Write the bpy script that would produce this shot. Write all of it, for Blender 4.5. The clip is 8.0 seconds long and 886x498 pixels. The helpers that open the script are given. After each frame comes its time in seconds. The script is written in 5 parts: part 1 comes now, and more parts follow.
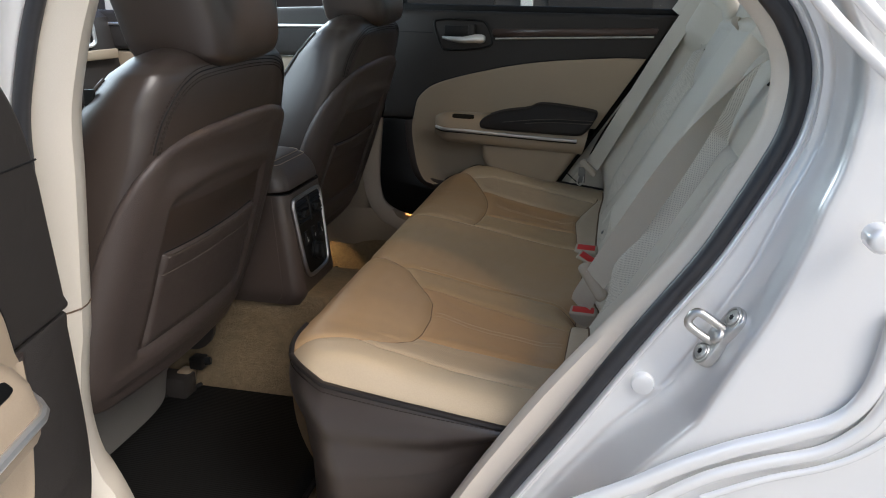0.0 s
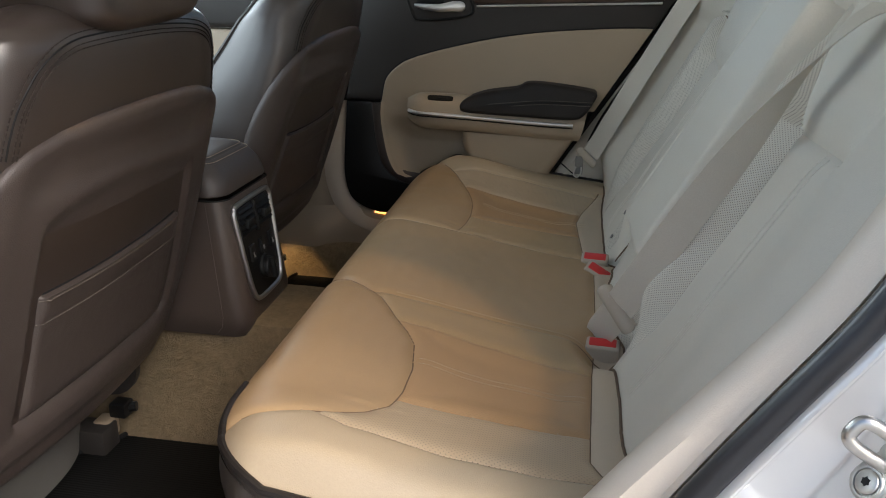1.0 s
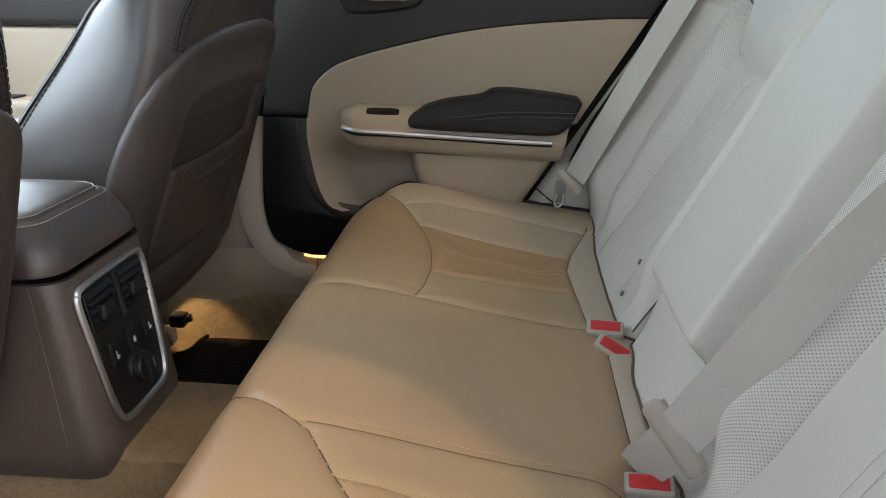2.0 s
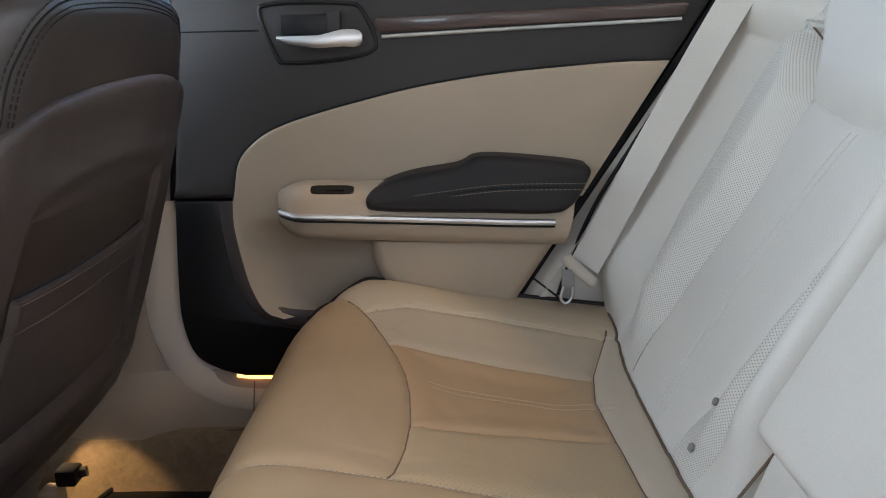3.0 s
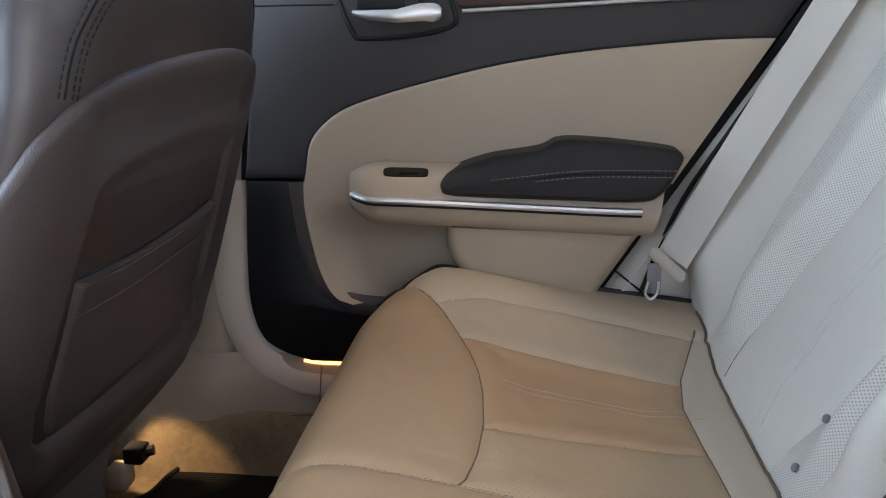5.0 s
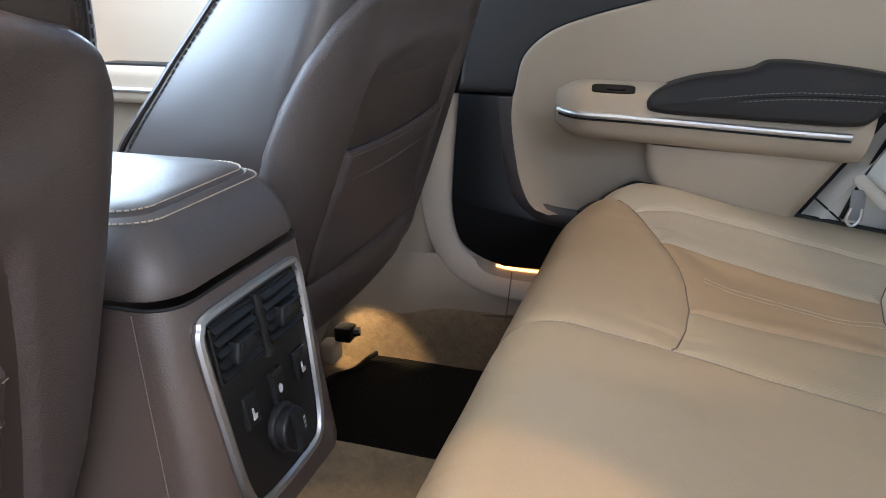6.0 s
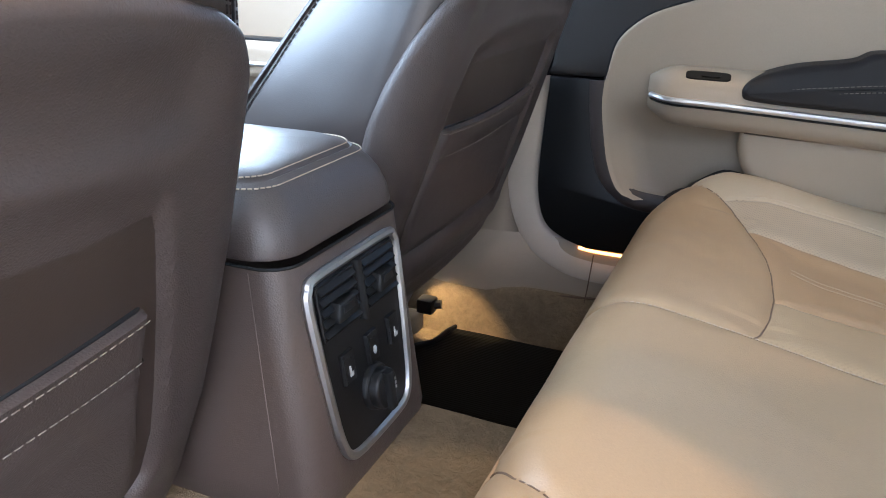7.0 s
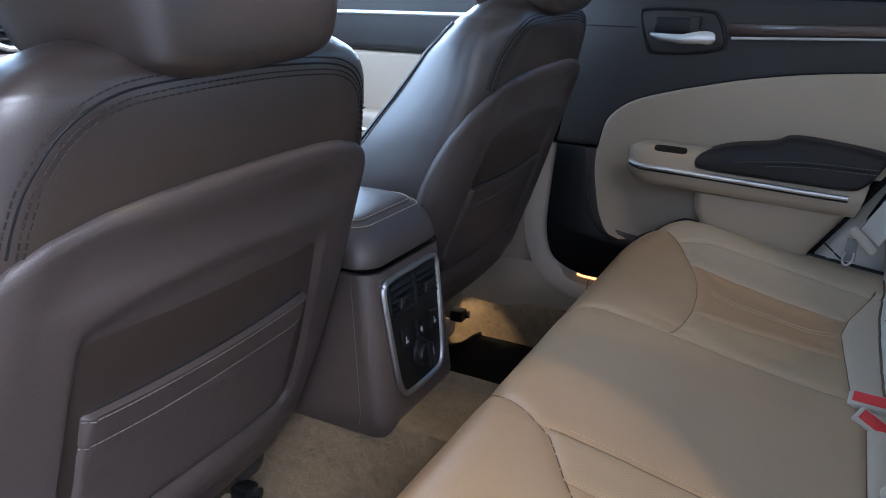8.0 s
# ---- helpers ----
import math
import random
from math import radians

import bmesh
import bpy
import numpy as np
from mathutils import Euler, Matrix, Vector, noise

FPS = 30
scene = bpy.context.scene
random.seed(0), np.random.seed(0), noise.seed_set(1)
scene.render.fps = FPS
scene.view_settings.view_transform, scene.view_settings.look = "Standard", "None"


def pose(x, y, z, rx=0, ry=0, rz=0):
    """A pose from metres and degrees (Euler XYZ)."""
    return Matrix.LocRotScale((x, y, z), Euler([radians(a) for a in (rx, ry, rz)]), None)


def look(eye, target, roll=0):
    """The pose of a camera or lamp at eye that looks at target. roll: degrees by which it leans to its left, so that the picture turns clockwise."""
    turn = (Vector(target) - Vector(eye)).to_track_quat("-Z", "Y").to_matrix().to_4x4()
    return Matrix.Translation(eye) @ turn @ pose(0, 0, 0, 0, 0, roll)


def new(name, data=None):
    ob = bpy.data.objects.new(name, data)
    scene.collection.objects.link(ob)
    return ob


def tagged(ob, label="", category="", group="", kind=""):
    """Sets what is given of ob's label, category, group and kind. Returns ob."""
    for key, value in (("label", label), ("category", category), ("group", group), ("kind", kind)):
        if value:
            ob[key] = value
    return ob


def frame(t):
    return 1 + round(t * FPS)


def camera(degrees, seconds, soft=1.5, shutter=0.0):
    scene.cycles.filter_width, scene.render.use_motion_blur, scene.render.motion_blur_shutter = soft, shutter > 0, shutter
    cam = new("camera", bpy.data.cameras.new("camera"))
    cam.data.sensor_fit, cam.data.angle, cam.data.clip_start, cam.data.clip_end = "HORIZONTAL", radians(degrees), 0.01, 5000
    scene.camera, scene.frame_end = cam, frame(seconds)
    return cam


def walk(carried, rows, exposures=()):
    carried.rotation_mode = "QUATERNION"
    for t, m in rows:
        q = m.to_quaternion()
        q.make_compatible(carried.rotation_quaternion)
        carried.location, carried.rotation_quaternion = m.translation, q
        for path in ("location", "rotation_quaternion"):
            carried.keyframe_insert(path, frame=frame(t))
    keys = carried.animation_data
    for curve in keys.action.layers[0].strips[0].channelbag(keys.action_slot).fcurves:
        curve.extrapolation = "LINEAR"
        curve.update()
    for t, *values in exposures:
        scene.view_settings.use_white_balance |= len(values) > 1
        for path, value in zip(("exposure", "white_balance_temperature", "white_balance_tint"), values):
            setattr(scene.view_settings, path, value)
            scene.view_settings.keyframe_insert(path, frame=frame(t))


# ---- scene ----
cam = camera(60.0, 8.0, 1.0)
PATH = [
    (0, (0.483, -1.588, 1.166), (0.099, 0.272, 0.539), 1.1),
    (0.5, (0.437, -1.482, 1.146), (0.091, 0.377, 0.495), 1.2),
    (1, (0.396, -1.275, 1.121), (0.098, 0.585, 0.449), 1.0),
    (1.5, (0.353, -1.078, 1.098), (0.132, 0.791, 0.42), 1.1),
    (2, (0.313, -0.856, 1.07), (0.166, 1.028, 0.414), 0.5),
    (3.5, (0.249, -0.387, 1.041), (0.246, 1.553, 0.558), -1.8),
    (4, (0.253, -0.367, 1.048), (0.253, 1.575, 0.571), -2.1),
    (4.2, (0.251, -0.371, 1.036), (0.253, 1.578, 0.584), -2.0),
    (5.3, (0.233, -0.469, 1.031), (-0.096, 1.407, 0.421), -0.7),
    (5.5, (0.212, -0.505, 1.01), (-0.191, 1.351, 0.384), -0.6),
    (6, (0.178, -0.549, 0.986), (-0.386, 1.251, 0.322), -0.1),
    (6.5, (0.165, -0.558, 0.98), (-0.509, 1.19, 0.278), 0.3),
    (7, (0.174, -0.585, 0.994), (-0.565, 1.13, 0.278), 0.8),
    (7.5, (0.236, -0.734, 1.047), (-0.555, 0.967, 0.354), 1.2),
    (8, (0.353, -0.944, 1.13), (-0.489, 0.752, 0.484), 1.6),
]
EXPOSURE = [(0, 0.60, 6400, 9), (1, 0.95, 6600, 9), (1.5, 1.32, 6500, 9), (2, 1.56, 6450, 9), (3.5, 1.90, 6150, 16), (5.5, 1.92, 5850, 13), (6.0, 2.25, 5750, 11), (6.5, 2.5, 5650, 11), (7.0, 2.45, 5550, 11), (7.5, 2.42, 5450, 6), (8, 1.30, 5150, 12)]
walk(cam, [(t, look(eye, target, roll)) for t, eye, target, roll in PATH], EXPOSURE)

# ---- light ----
world = bpy.data.worlds.new("world")
scene.world = world
world.use_nodes = True
wn = world.node_tree
sky = wn.nodes.new("ShaderNodeTexSky")
sky.sky_type, sky.sun_disc = "NISHITA", False
sky.sun_elevation, sky.sun_rotation = radians(44), radians(131)
sky.dust_density, sky.air_density = 2.5, 1.0
wn.links.new(sky.outputs[0], wn.nodes["Background"].inputs[0])
wn.nodes["Background"].inputs[1].default_value = 0.15
sun = new("sun", bpy.data.lights.new("sun", "SUN"))
sun.data.energy, sun.data.angle, sun.data.color = 1.1, radians(22), (1.0, 0.98, 0.96)
sun.matrix_world = look((3.6, -3.0, 5.0), (0.1, 0, 0.6))


def lamp(name, kind, place, target, energy, colour, size):
    data = bpy.data.lights.new(name, kind)
    data.energy, data.color = energy, colour
    if kind == "AREA":
        data.size = size
    else:
        data.shadow_soft_size = size
    ob = new(name, data)
    ob.matrix_world = look(place, target)
    return ob


WARM = (1.0, 0.66, 0.30)
for y, watts in ((-0.43, 3.4), (0.43, 1.0)):
    reading = lamp("reading_light", "SPOT", (0.06, y, 1.43), (0.03, y * 0.93, 0.63), watts, WARM, 0.012)
    reading.data.spot_size, reading.data.spot_blend = radians(50), 0.10
foot = lamp("footwell_light", "SPOT", (-0.430, 0.600, 0.470), (-0.352, 0.665, 0.33), 0.9, WARM, 0.01)
foot.data.spot_size, foot.data.spot_blend = radians(50), 0.45
# daylight that falls in through the windscreen
screen = lamp("windscreen_daylight", "AREA", (-0.80, 0.0, 1.27), (0.25, 0.0, 0.72), 4.6, (0.80, 0.93, 1.0), 1.2)
screen.data.shape, screen.data.size_y = "RECTANGLE", 0.42

# daylight that falls in through the two front side windows
for y, watts in ((-0.80, 1.7), (0.80, 4.2)):
    pane = lamp("front_window_daylight", "AREA", (-0.74, y, 1.26), (-0.30, -0.2 * y, 0.80), watts, (0.76, 0.91, 1.0), 0.62)
    pane.data.shape, pane.data.size_y = "RECTANGLE", 0.30

# ---- materials ----


def material(name, colour, rough=0.5, metal=0.0, bump=0.0, scale=200.0, vary=0.12, kind="noise", coat=0.0, stretch=(1, 1, 1), spec=0.5):
    """A principled material with two scales of colour change and a fine relief."""
    m = bpy.data.materials.new(name)
    m.use_nodes = True
    nt = m.node_tree
    b = nt.nodes["Principled BSDF"]
    b.inputs["Roughness"].default_value, b.inputs["Metallic"].default_value = rough, metal
    b.inputs["Coat Weight"].default_value = coat
    b.inputs["Specular IOR Level"].default_value = spec
    co = nt.nodes.new("ShaderNodeTexCoord")
    mp = nt.nodes.new("ShaderNodeMapping")
    mp.inputs["Scale"].default_value = stretch
    nt.links.new(co.outputs["Object"], mp.inputs["Vector"])
    big = nt.nodes.new("ShaderNodeTexNoise")
    big.inputs["Scale"].default_value, big.inputs["Detail"].default_value = 7.0, 5.0
    nt.links.new(mp.outputs[0], big.inputs["Vector"])
    fine = nt.nodes.new("ShaderNodeTexNoise")
    fine.inputs["Scale"].default_value, fine.inputs["Detail"].default_value = scale, 3.0
    nt.links.new(mp.outputs[0], fine.inputs["Vector"])
    mix = nt.nodes.new("ShaderNodeMath")
    mix.operation = "ADD"
    nt.links.new(big.outputs["Fac"], mix.inputs[0])
    nt.links.new(fine.outputs["Fac"], mix.inputs[1])
    ramp = nt.nodes.new("ShaderNodeMapRange")
    ramp.inputs["From Min"].default_value, ramp.inputs["From Max"].default_value = 0.6, 1.4
    ramp.inputs["To Min"].default_value, ramp.inputs["To Max"].default_value = 1 - vary, 1 + vary
    nt.links.new(mix.outputs[0], ramp.inputs["Value"])
    tone = nt.nodes.new("ShaderNodeMix")
    tone.data_type, tone.blend_type = "RGBA", "MULTIPLY"
    tone.inputs["Factor"].default_value = 1.0
    tone.inputs[6].default_value = (*colour, 1)
    nt.links.new(ramp.outputs[0], tone.inputs[7])
    nt.links.new(tone.outputs[2], b.inputs["Base Color"])
    rr = nt.nodes.new("ShaderNodeMapRange")
    spread = 1.0 if vary else 0.0
    rr.inputs["To Min"].default_value, rr.inputs["To Max"].default_value = max(0.02, rough - 0.08 * spread), min(1, rough + 0.10 * spread)
    nt.links.new(big.outputs["Fac"], rr.inputs["Value"])
    nt.links.new(rr.outputs[0], b.inputs["Roughness"])
    if bump:
        bp = nt.nodes.new("ShaderNodeBump")
        bp.inputs["Strength"].default_value, bp.inputs["Distance"].default_value = bump, 0.001
        if kind == "leather":
            vor = nt.nodes.new("ShaderNodeTexVoronoi")
            vor.feature = "DISTANCE_TO_EDGE"
            vor.inputs["Scale"].default_value = scale
            nt.links.new(mp.outputs[0], vor.inputs["Vector"])
            crease = nt.nodes.new("ShaderNodeTexNoise")
            crease.inputs["Scale"].default_value, crease.inputs["Detail"].default_value, crease.inputs["Distortion"].default_value = 55.0, 5.0, 0.8
            nt.links.new(mp.outputs[0], crease.inputs["Vector"])
            both = nt.nodes.new("ShaderNodeMath")
            both.operation = "MULTIPLY_ADD"
            both.inputs[1].default_value = 1.6
            nt.links.new(crease.outputs["Fac"], both.inputs[0])
            nt.links.new(vor.outputs["Distance"], both.inputs[2])
            nt.links.new(both.outputs[0], bp.inputs["Height"])
        elif kind == "carpet":
            pile = nt.nodes.new("ShaderNodeTexNoise")
            pile.inputs["Scale"].default_value, pile.inputs["Detail"].default_value, pile.inputs["Roughness"].default_value = 70.0, 9.0, 0.75
            pile.inputs["Distortion"].default_value = 0.6
            nt.links.new(mp.outputs[0], pile.inputs["Vector"])
            nt.links.new(pile.outputs["Fac"], bp.inputs["Height"])
            bp.inputs["Distance"].default_value = 0.012
            nt.links.new(pile.outputs["Fac"], mix.inputs[1])
        elif kind == "rib":
            wave = nt.nodes.new("ShaderNodeTexWave")
            wave.bands_direction = "Y"
            wave.inputs["Scale"].default_value, wave.inputs["Distortion"].default_value = 55.0, 0.6
            nt.links.new(mp.outputs[0], wave.inputs["Vector"])
            nt.links.new(wave.outputs["Fac"], bp.inputs["Height"])
        else:
            nt.links.new(fine.outputs["Fac"], bp.inputs["Height"])
        nt.links.new(bp.outputs[0], b.inputs["Normal"])
    return m


def perforate(m, pitch, radius, hole=(0.05, 0.035, 0.025)):
    """Rows of small round holes, in metres of the surface's own map."""
    nt = m.node_tree
    b = nt.nodes["Principled BSDF"]
    uv = nt.nodes.new("ShaderNodeUVMap")
    uv.uv_map = "metres"
    sc = nt.nodes.new("ShaderNodeVectorMath")
    sc.operation = "SCALE"
    sc.inputs["Scale"].default_value = 1 / pitch
    nt.links.new(uv.outputs[0], sc.inputs[0])
    rot = nt.nodes.new("ShaderNodeMapping")
    rot.inputs["Rotation"].default_value = (0, 0, radians(45))
    nt.links.new(sc.outputs[0], rot.inputs["Vector"])
    fr = nt.nodes.new("ShaderNodeVectorMath")
    fr.operation = "FRACTION"
    nt.links.new(rot.outputs[0], fr.inputs[0])
    di = nt.nodes.new("ShaderNodeVectorMath")
    di.operation = "DISTANCE"
    di.inputs[1].default_value = (0.5, 0.5, 0)
    nt.links.new(fr.outputs[0], di.inputs[0])
    ms = nt.nodes.new("ShaderNodeMapRange")
    ms.inputs["From Min"].default_value, ms.inputs["From Max"].default_value = radius / pitch * 0.8, radius / pitch * 1.3
    ms.inputs["To Min"].default_value, ms.inputs["To Max"].default_value = 1.0, 0.0
    nt.links.new(di.outputs["Value"], ms.inputs["Value"])
    old = b.inputs["Base Color"].links[0].from_socket
    mx = nt.nodes.new("ShaderNodeMix")
    mx.data_type = "RGBA"
    mx.inputs[7].default_value = (*hole, 1)
    nt.links.new(ms.outputs[0], mx.inputs["Factor"])
    nt.links.new(old, mx.inputs[6])
    nt.links.new(mx.outputs[2], b.inputs["Base Color"])
    return m


CREAM, TAN = (0.62, 0.585, 0.515), (0.374, 0.256, 0.145)
M_CREAM = material("cream_leather", CREAM, 0.48, bump=0.2, scale=420, kind="leather", vary=0.05)
M_CREAM_P = perforate(material("cream_perforated_leather", CREAM, 0.5, bump=0.2, scale=420, kind="leather", vary=0.05), 0.0026, 0.00054, (0.26, 0.235, 0.20))
M_CREAM_F = perforate(material("cream_finely_perforated_leather", CREAM, 0.5, bump=0.2, scale=420, kind="leather", vary=0.05), 0.0034, 0.0004, (0.45, 0.41, 0.36))
M_EDGE = material("warm_cream_leather", (0.43, 0.345, 0.24), 0.46, bump=0.3, scale=420, kind="leather", vary=0.05)
M_EDGE_P = perforate(material("warm_cream_perforated_leather", (0.42, 0.33, 0.228), 0.48, bump=0.2, scale=420, kind="leather", vary=0.05), 0.0041, 0.0008, (0.28, 0.23, 0.17))
M_BAND = material("beige_leather", (0.46, 0.385, 0.29), 0.48, bump=0.15, scale=420, kind="leather", vary=0.05)
M_TAN = material("tan_leather", TAN, 0.42, bump=0.16, scale=420, kind="leather", vary=0.06)
M_TAN_P = perforate(material("tan_perforated_leather", (0.385, 0.250, 0.135), 0.45, bump=0.2, scale=420, kind="leather", vary=0.06), 0.0036, 0.00045, (0.27, 0.18, 0.10))
M_TAN_C = perforate(material("tan_perforated_strip", (0.382, 0.272, 0.156), 0.45, bump=0.2, scale=420, kind="leather", vary=0.06), 0.0041, 0.0006, (0.27, 0.185, 0.105))
M_BROWN = material("dark_brown_leather", (0.037, 0.0265, 0.022), 0.35, bump=0.11, scale=520, kind="leather", vary=0.10, spec=0.75)
M_BROWN_V = material("dark_brown_vinyl", (0.060, 0.046, 0.041), 0.46, bump=0.36, scale=420, kind="leather", vary=0.10)
M_CONSOLE = material("dark_console_vinyl", (0.074, 0.055, 0.047), 0.38, bump=0.32, scale=420, kind="leather", vary=0.10, spec=0.75)
# the seats' dark leather, lighter and rougher: windscreen glare on the lid put into it
M_LID = material("glare_lid_leather", (0.056, 0.042, 0.036), 0.47, bump=0.30, scale=420, kind="leather", vary=0.12, spec=0.8)
M_SEAL = material("soft_seal_rubber", (0.022, 0.022, 0.025), 0.36, bump=0.1, scale=300, spec=0.6)
M_RIB = material("worn_brown_plastic", (0.11, 0.09, 0.082), 0.5, bump=0.3, scale=600, vary=0.15)
M_BLACK = material("black_plastic", (0.008, 0.008, 0.0085), 0.40, bump=0.15, scale=500, spec=0.35)
M_SOFT = material("dark_soft_trim", (0.036, 0.032, 0.030), 0.50, bump=0.3, scale=500, kind="leather", spec=0.3)
M_PAD = material("dark_padded_vinyl", (0.015, 0.012, 0.011), 0.5, bump=0.3, scale=500, kind="leather", spec=0.3)
M_CREAM_T = material("cream_trim", (0.365, 0.287, 0.205), 0.50, bump=0.2, scale=500, kind="leather", vary=0.05)
M_PLASTIC = material("cream_plastic", (0.57, 0.525, 0.455), 0.50, bump=0.15, scale=700, vary=0.04)
M_GREY = material("grey_plastic", (0.20, 0.19, 0.18), 0.55, bump=0.2, scale=600)
M_CARPET = material("beige_carpet", (0.235, 0.178, 0.112), 0.95, bump=0.8, scale=620, vary=0.40, spec=0.1, kind="carpet")
M_MAT = material("black_carpet_mat", (0.0045, 0.0045, 0.0045), 0.9, bump=0.4, scale=190, vary=0.35, spec=0.2, kind="rib")
M_CHROME = material("satin_chrome", (0.78, 0.78, 0.78), 0.40, 1.0, vary=0.03)
M_WOOD = material("dark_wood", (0.055, 0.030, 0.022), 0.30, bump=0.2, scale=60, vary=0.35, stretch=(2, 30, 30), coat=0.4)
M_PAINT = material("silver_paint", (0.86, 0.85, 0.835), 0.28, 0.42, vary=0.0, coat=1.0, scale=3000)
M_SLAT = material("dark_grey_plastic", (0.010, 0.010, 0.010), 0.48, bump=0.1, scale=500, vary=0.06, spec=0.25)
M_SATIN = material("brushed_satin_chrome", (0.46, 0.455, 0.45), 0.40, 1.0, vary=0.05)
M_RUBBER = material("black_rubber", (0.008, 0.008, 0.0085), 0.65, bump=0.1, scale=300, spec=0.3)
M_SLOT = material("deep_black_plastic", (0.003, 0.003, 0.003), 0.55, vary=0.05, spec=0.2)
M_RED = material("red_plastic", (0.55, 0.03, 0.03), 0.4, vary=0.05)
M_BELT = material("cream_webbing", (0.58, 0.54, 0.47), 0.6, bump=0.5, scale=500, vary=0.05, stretch=(1, 1, 1))
M_THREAD = material("cream_thread", (0.18, 0.155, 0.13), 0.8, vary=0.05, spec=0.2)
M_THREAD_T = material("tan_thread", (0.47, 0.38, 0.28), 0.7, vary=0.05)
M_THREAD_L = material("light_thread", (0.74, 0.70, 0.64), 0.8, vary=0.05)
M_STITCH = material("dull_thread", (0.030, 0.023, 0.020), 0.8, vary=0.05, spec=0.2)
# cream trim toned down: the dim far footwell is put into its colour
M_TRIM = material("cream_trim_plastic", (0.49, 0.405, 0.315), 0.5, bump=0.15, scale=700, vary=0.04)
# the same trim made paler: daylight at the door opening put into the colour
M_TRIM_DAYLIT = material("daylit_trim_plastic", (0.70, 0.615, 0.52), 0.5, bump=0.15, scale=700, vary=0.04)
M_BUCKLE = material("buckle_plastic", (0.42, 0.365, 0.295), 0.45, vary=0.04)
M_SEAM = material("brown_thread", (0.13, 0.085, 0.055), 0.8, vary=0.05)
M_HEAD = material("headliner_cloth", (0.62, 0.58, 0.52), 0.9, bump=0.4, scale=600)
M_WHITE = material("white_print", (0.45, 0.45, 0.44), 0.6, vary=0.02)
M_STEEL = material("zinc_steel", (0.62, 0.60, 0.57), 0.33, 1.0, vary=0.08)
M_GROUND = material("concrete_ground", (0.42, 0.405, 0.38), 0.8, bump=0.5, scale=60)
M_GLASS = bpy.data.materials.new("tinted_glass")
M_GLASS.use_nodes = True
gb = M_GLASS.node_tree.nodes["Principled BSDF"]
gb.inputs["Base Color"].default_value = (0.80, 0.86, 0.84, 1)
gb.inputs["Roughness"].default_value, gb.inputs["Transmission Weight"].default_value, gb.inputs["IOR"].default_value = 0.02, 1.0, 1.02
M_GLOW = bpy.data.materials.new("lamp_lens")
M_GLOW.use_nodes = True
gl = M_GLOW.node_tree.nodes["Principled BSDF"]
gl.inputs["Emission Color"].default_value, gl.inputs["Emission Strength"].default_value = (1.0, 0.42, 0.10, 1), 1.2

# ---- helpers for building ----


def thing(name, label, category, place=(0, 0, 0), group="", kind=""):
    ob = new(name)
    ob.location = place
    return tagged(ob, label, category, group, kind)


def part(name, bm, mat, parent=None, label="", smooth=True, angle=40):
    me = bpy.data.meshes.new(name)
    bmesh.ops.recalc_face_normals(bm, faces=bm.faces) if len(bm.faces) < 4000 else None
    bm.to_mesh(me)
    bm.free()
    me.materials.append(mat)
    if smooth:
        for p in me.polygons:
            flat = len(p.vertices) > 4 and max(abs(p.normal.dot(me.vertices[i].co - p.center)) for i in p.vertices) < 1e-4
            p.use_smooth = not flat
        me.set_sharp_from_angle(angle=radians(angle))
    ob = new(name, me)
    if parent:
        ob.parent = parent
        root = parent
        off = Vector((0, 0, 0))
        while root:
            off += root.location
            root = root.parent
        me.transform(Matrix.Translation(-off))
    if label:
        ob["label"] = label
    return ob


def curve(points, n=8, closed=False):
    """A smooth line through points (Catmull-Rom), n steps between two of them."""
    pts = [Vector(p) for p in points]
    out = []
    k = len(pts)
    for i in range(k if closed else k - 1):
        p0 = pts[(i - 1) % k] if closed or i > 0 else 2 * pts[0] - pts[1]
        p1, p2 = pts[i], pts[(i + 1) % k]
        p3 = pts[(i + 2) % k] if closed or i + 2 < k else 2 * pts[-1] - pts[-2]
        for j in range(n):
            t = j / n
            out.append(0.5 * (2 * p1 + (p2 - p0) * t + (2 * p0 - 5 * p1 + 4 * p2 - p3) * t * t + (3 * p1 - p0 - 3 * p2 + p3) * t ** 3))
    if not closed:
        out.append(pts[-1].copy())
    return out


def lerp(table, x):
    """Piecewise-linear table of (x, value)."""
    return float(np.interp(x, [a for a, _ in table], [b for _, b in table]))


def smooth01(a, b, x):
    t = min(1.0, max(0.0, (x - a) / (b - a)))
    return t * t * (3 - 2 * t)


def sheet(f, us, vs, close_u=False, close_v=False, caps=False):
    """A mesh of f(u, v) over the two lists."""
    bm = bmesh.new()
    rows = [[bm.verts.new(f(u, v)) for v in vs] for u in us]
    nu, nv = len(us), len(vs)
    for i in range(nu if close_u else nu - 1):
        for j in range(nv if close_v else nv - 1):
            bm.faces.new((rows[i][j], rows[(i + 1) % nu][j], rows[(i + 1) % nu][(j + 1) % nv], rows[i][(j + 1) % nv]))
    if caps and close_v:
        bm.faces.new(rows[0])
        bm.faces.new(rows[-1][::-1])
    return bm


def span(a, b, n):
    return [a + (b - a) * i / n for i in range(n + 1)]


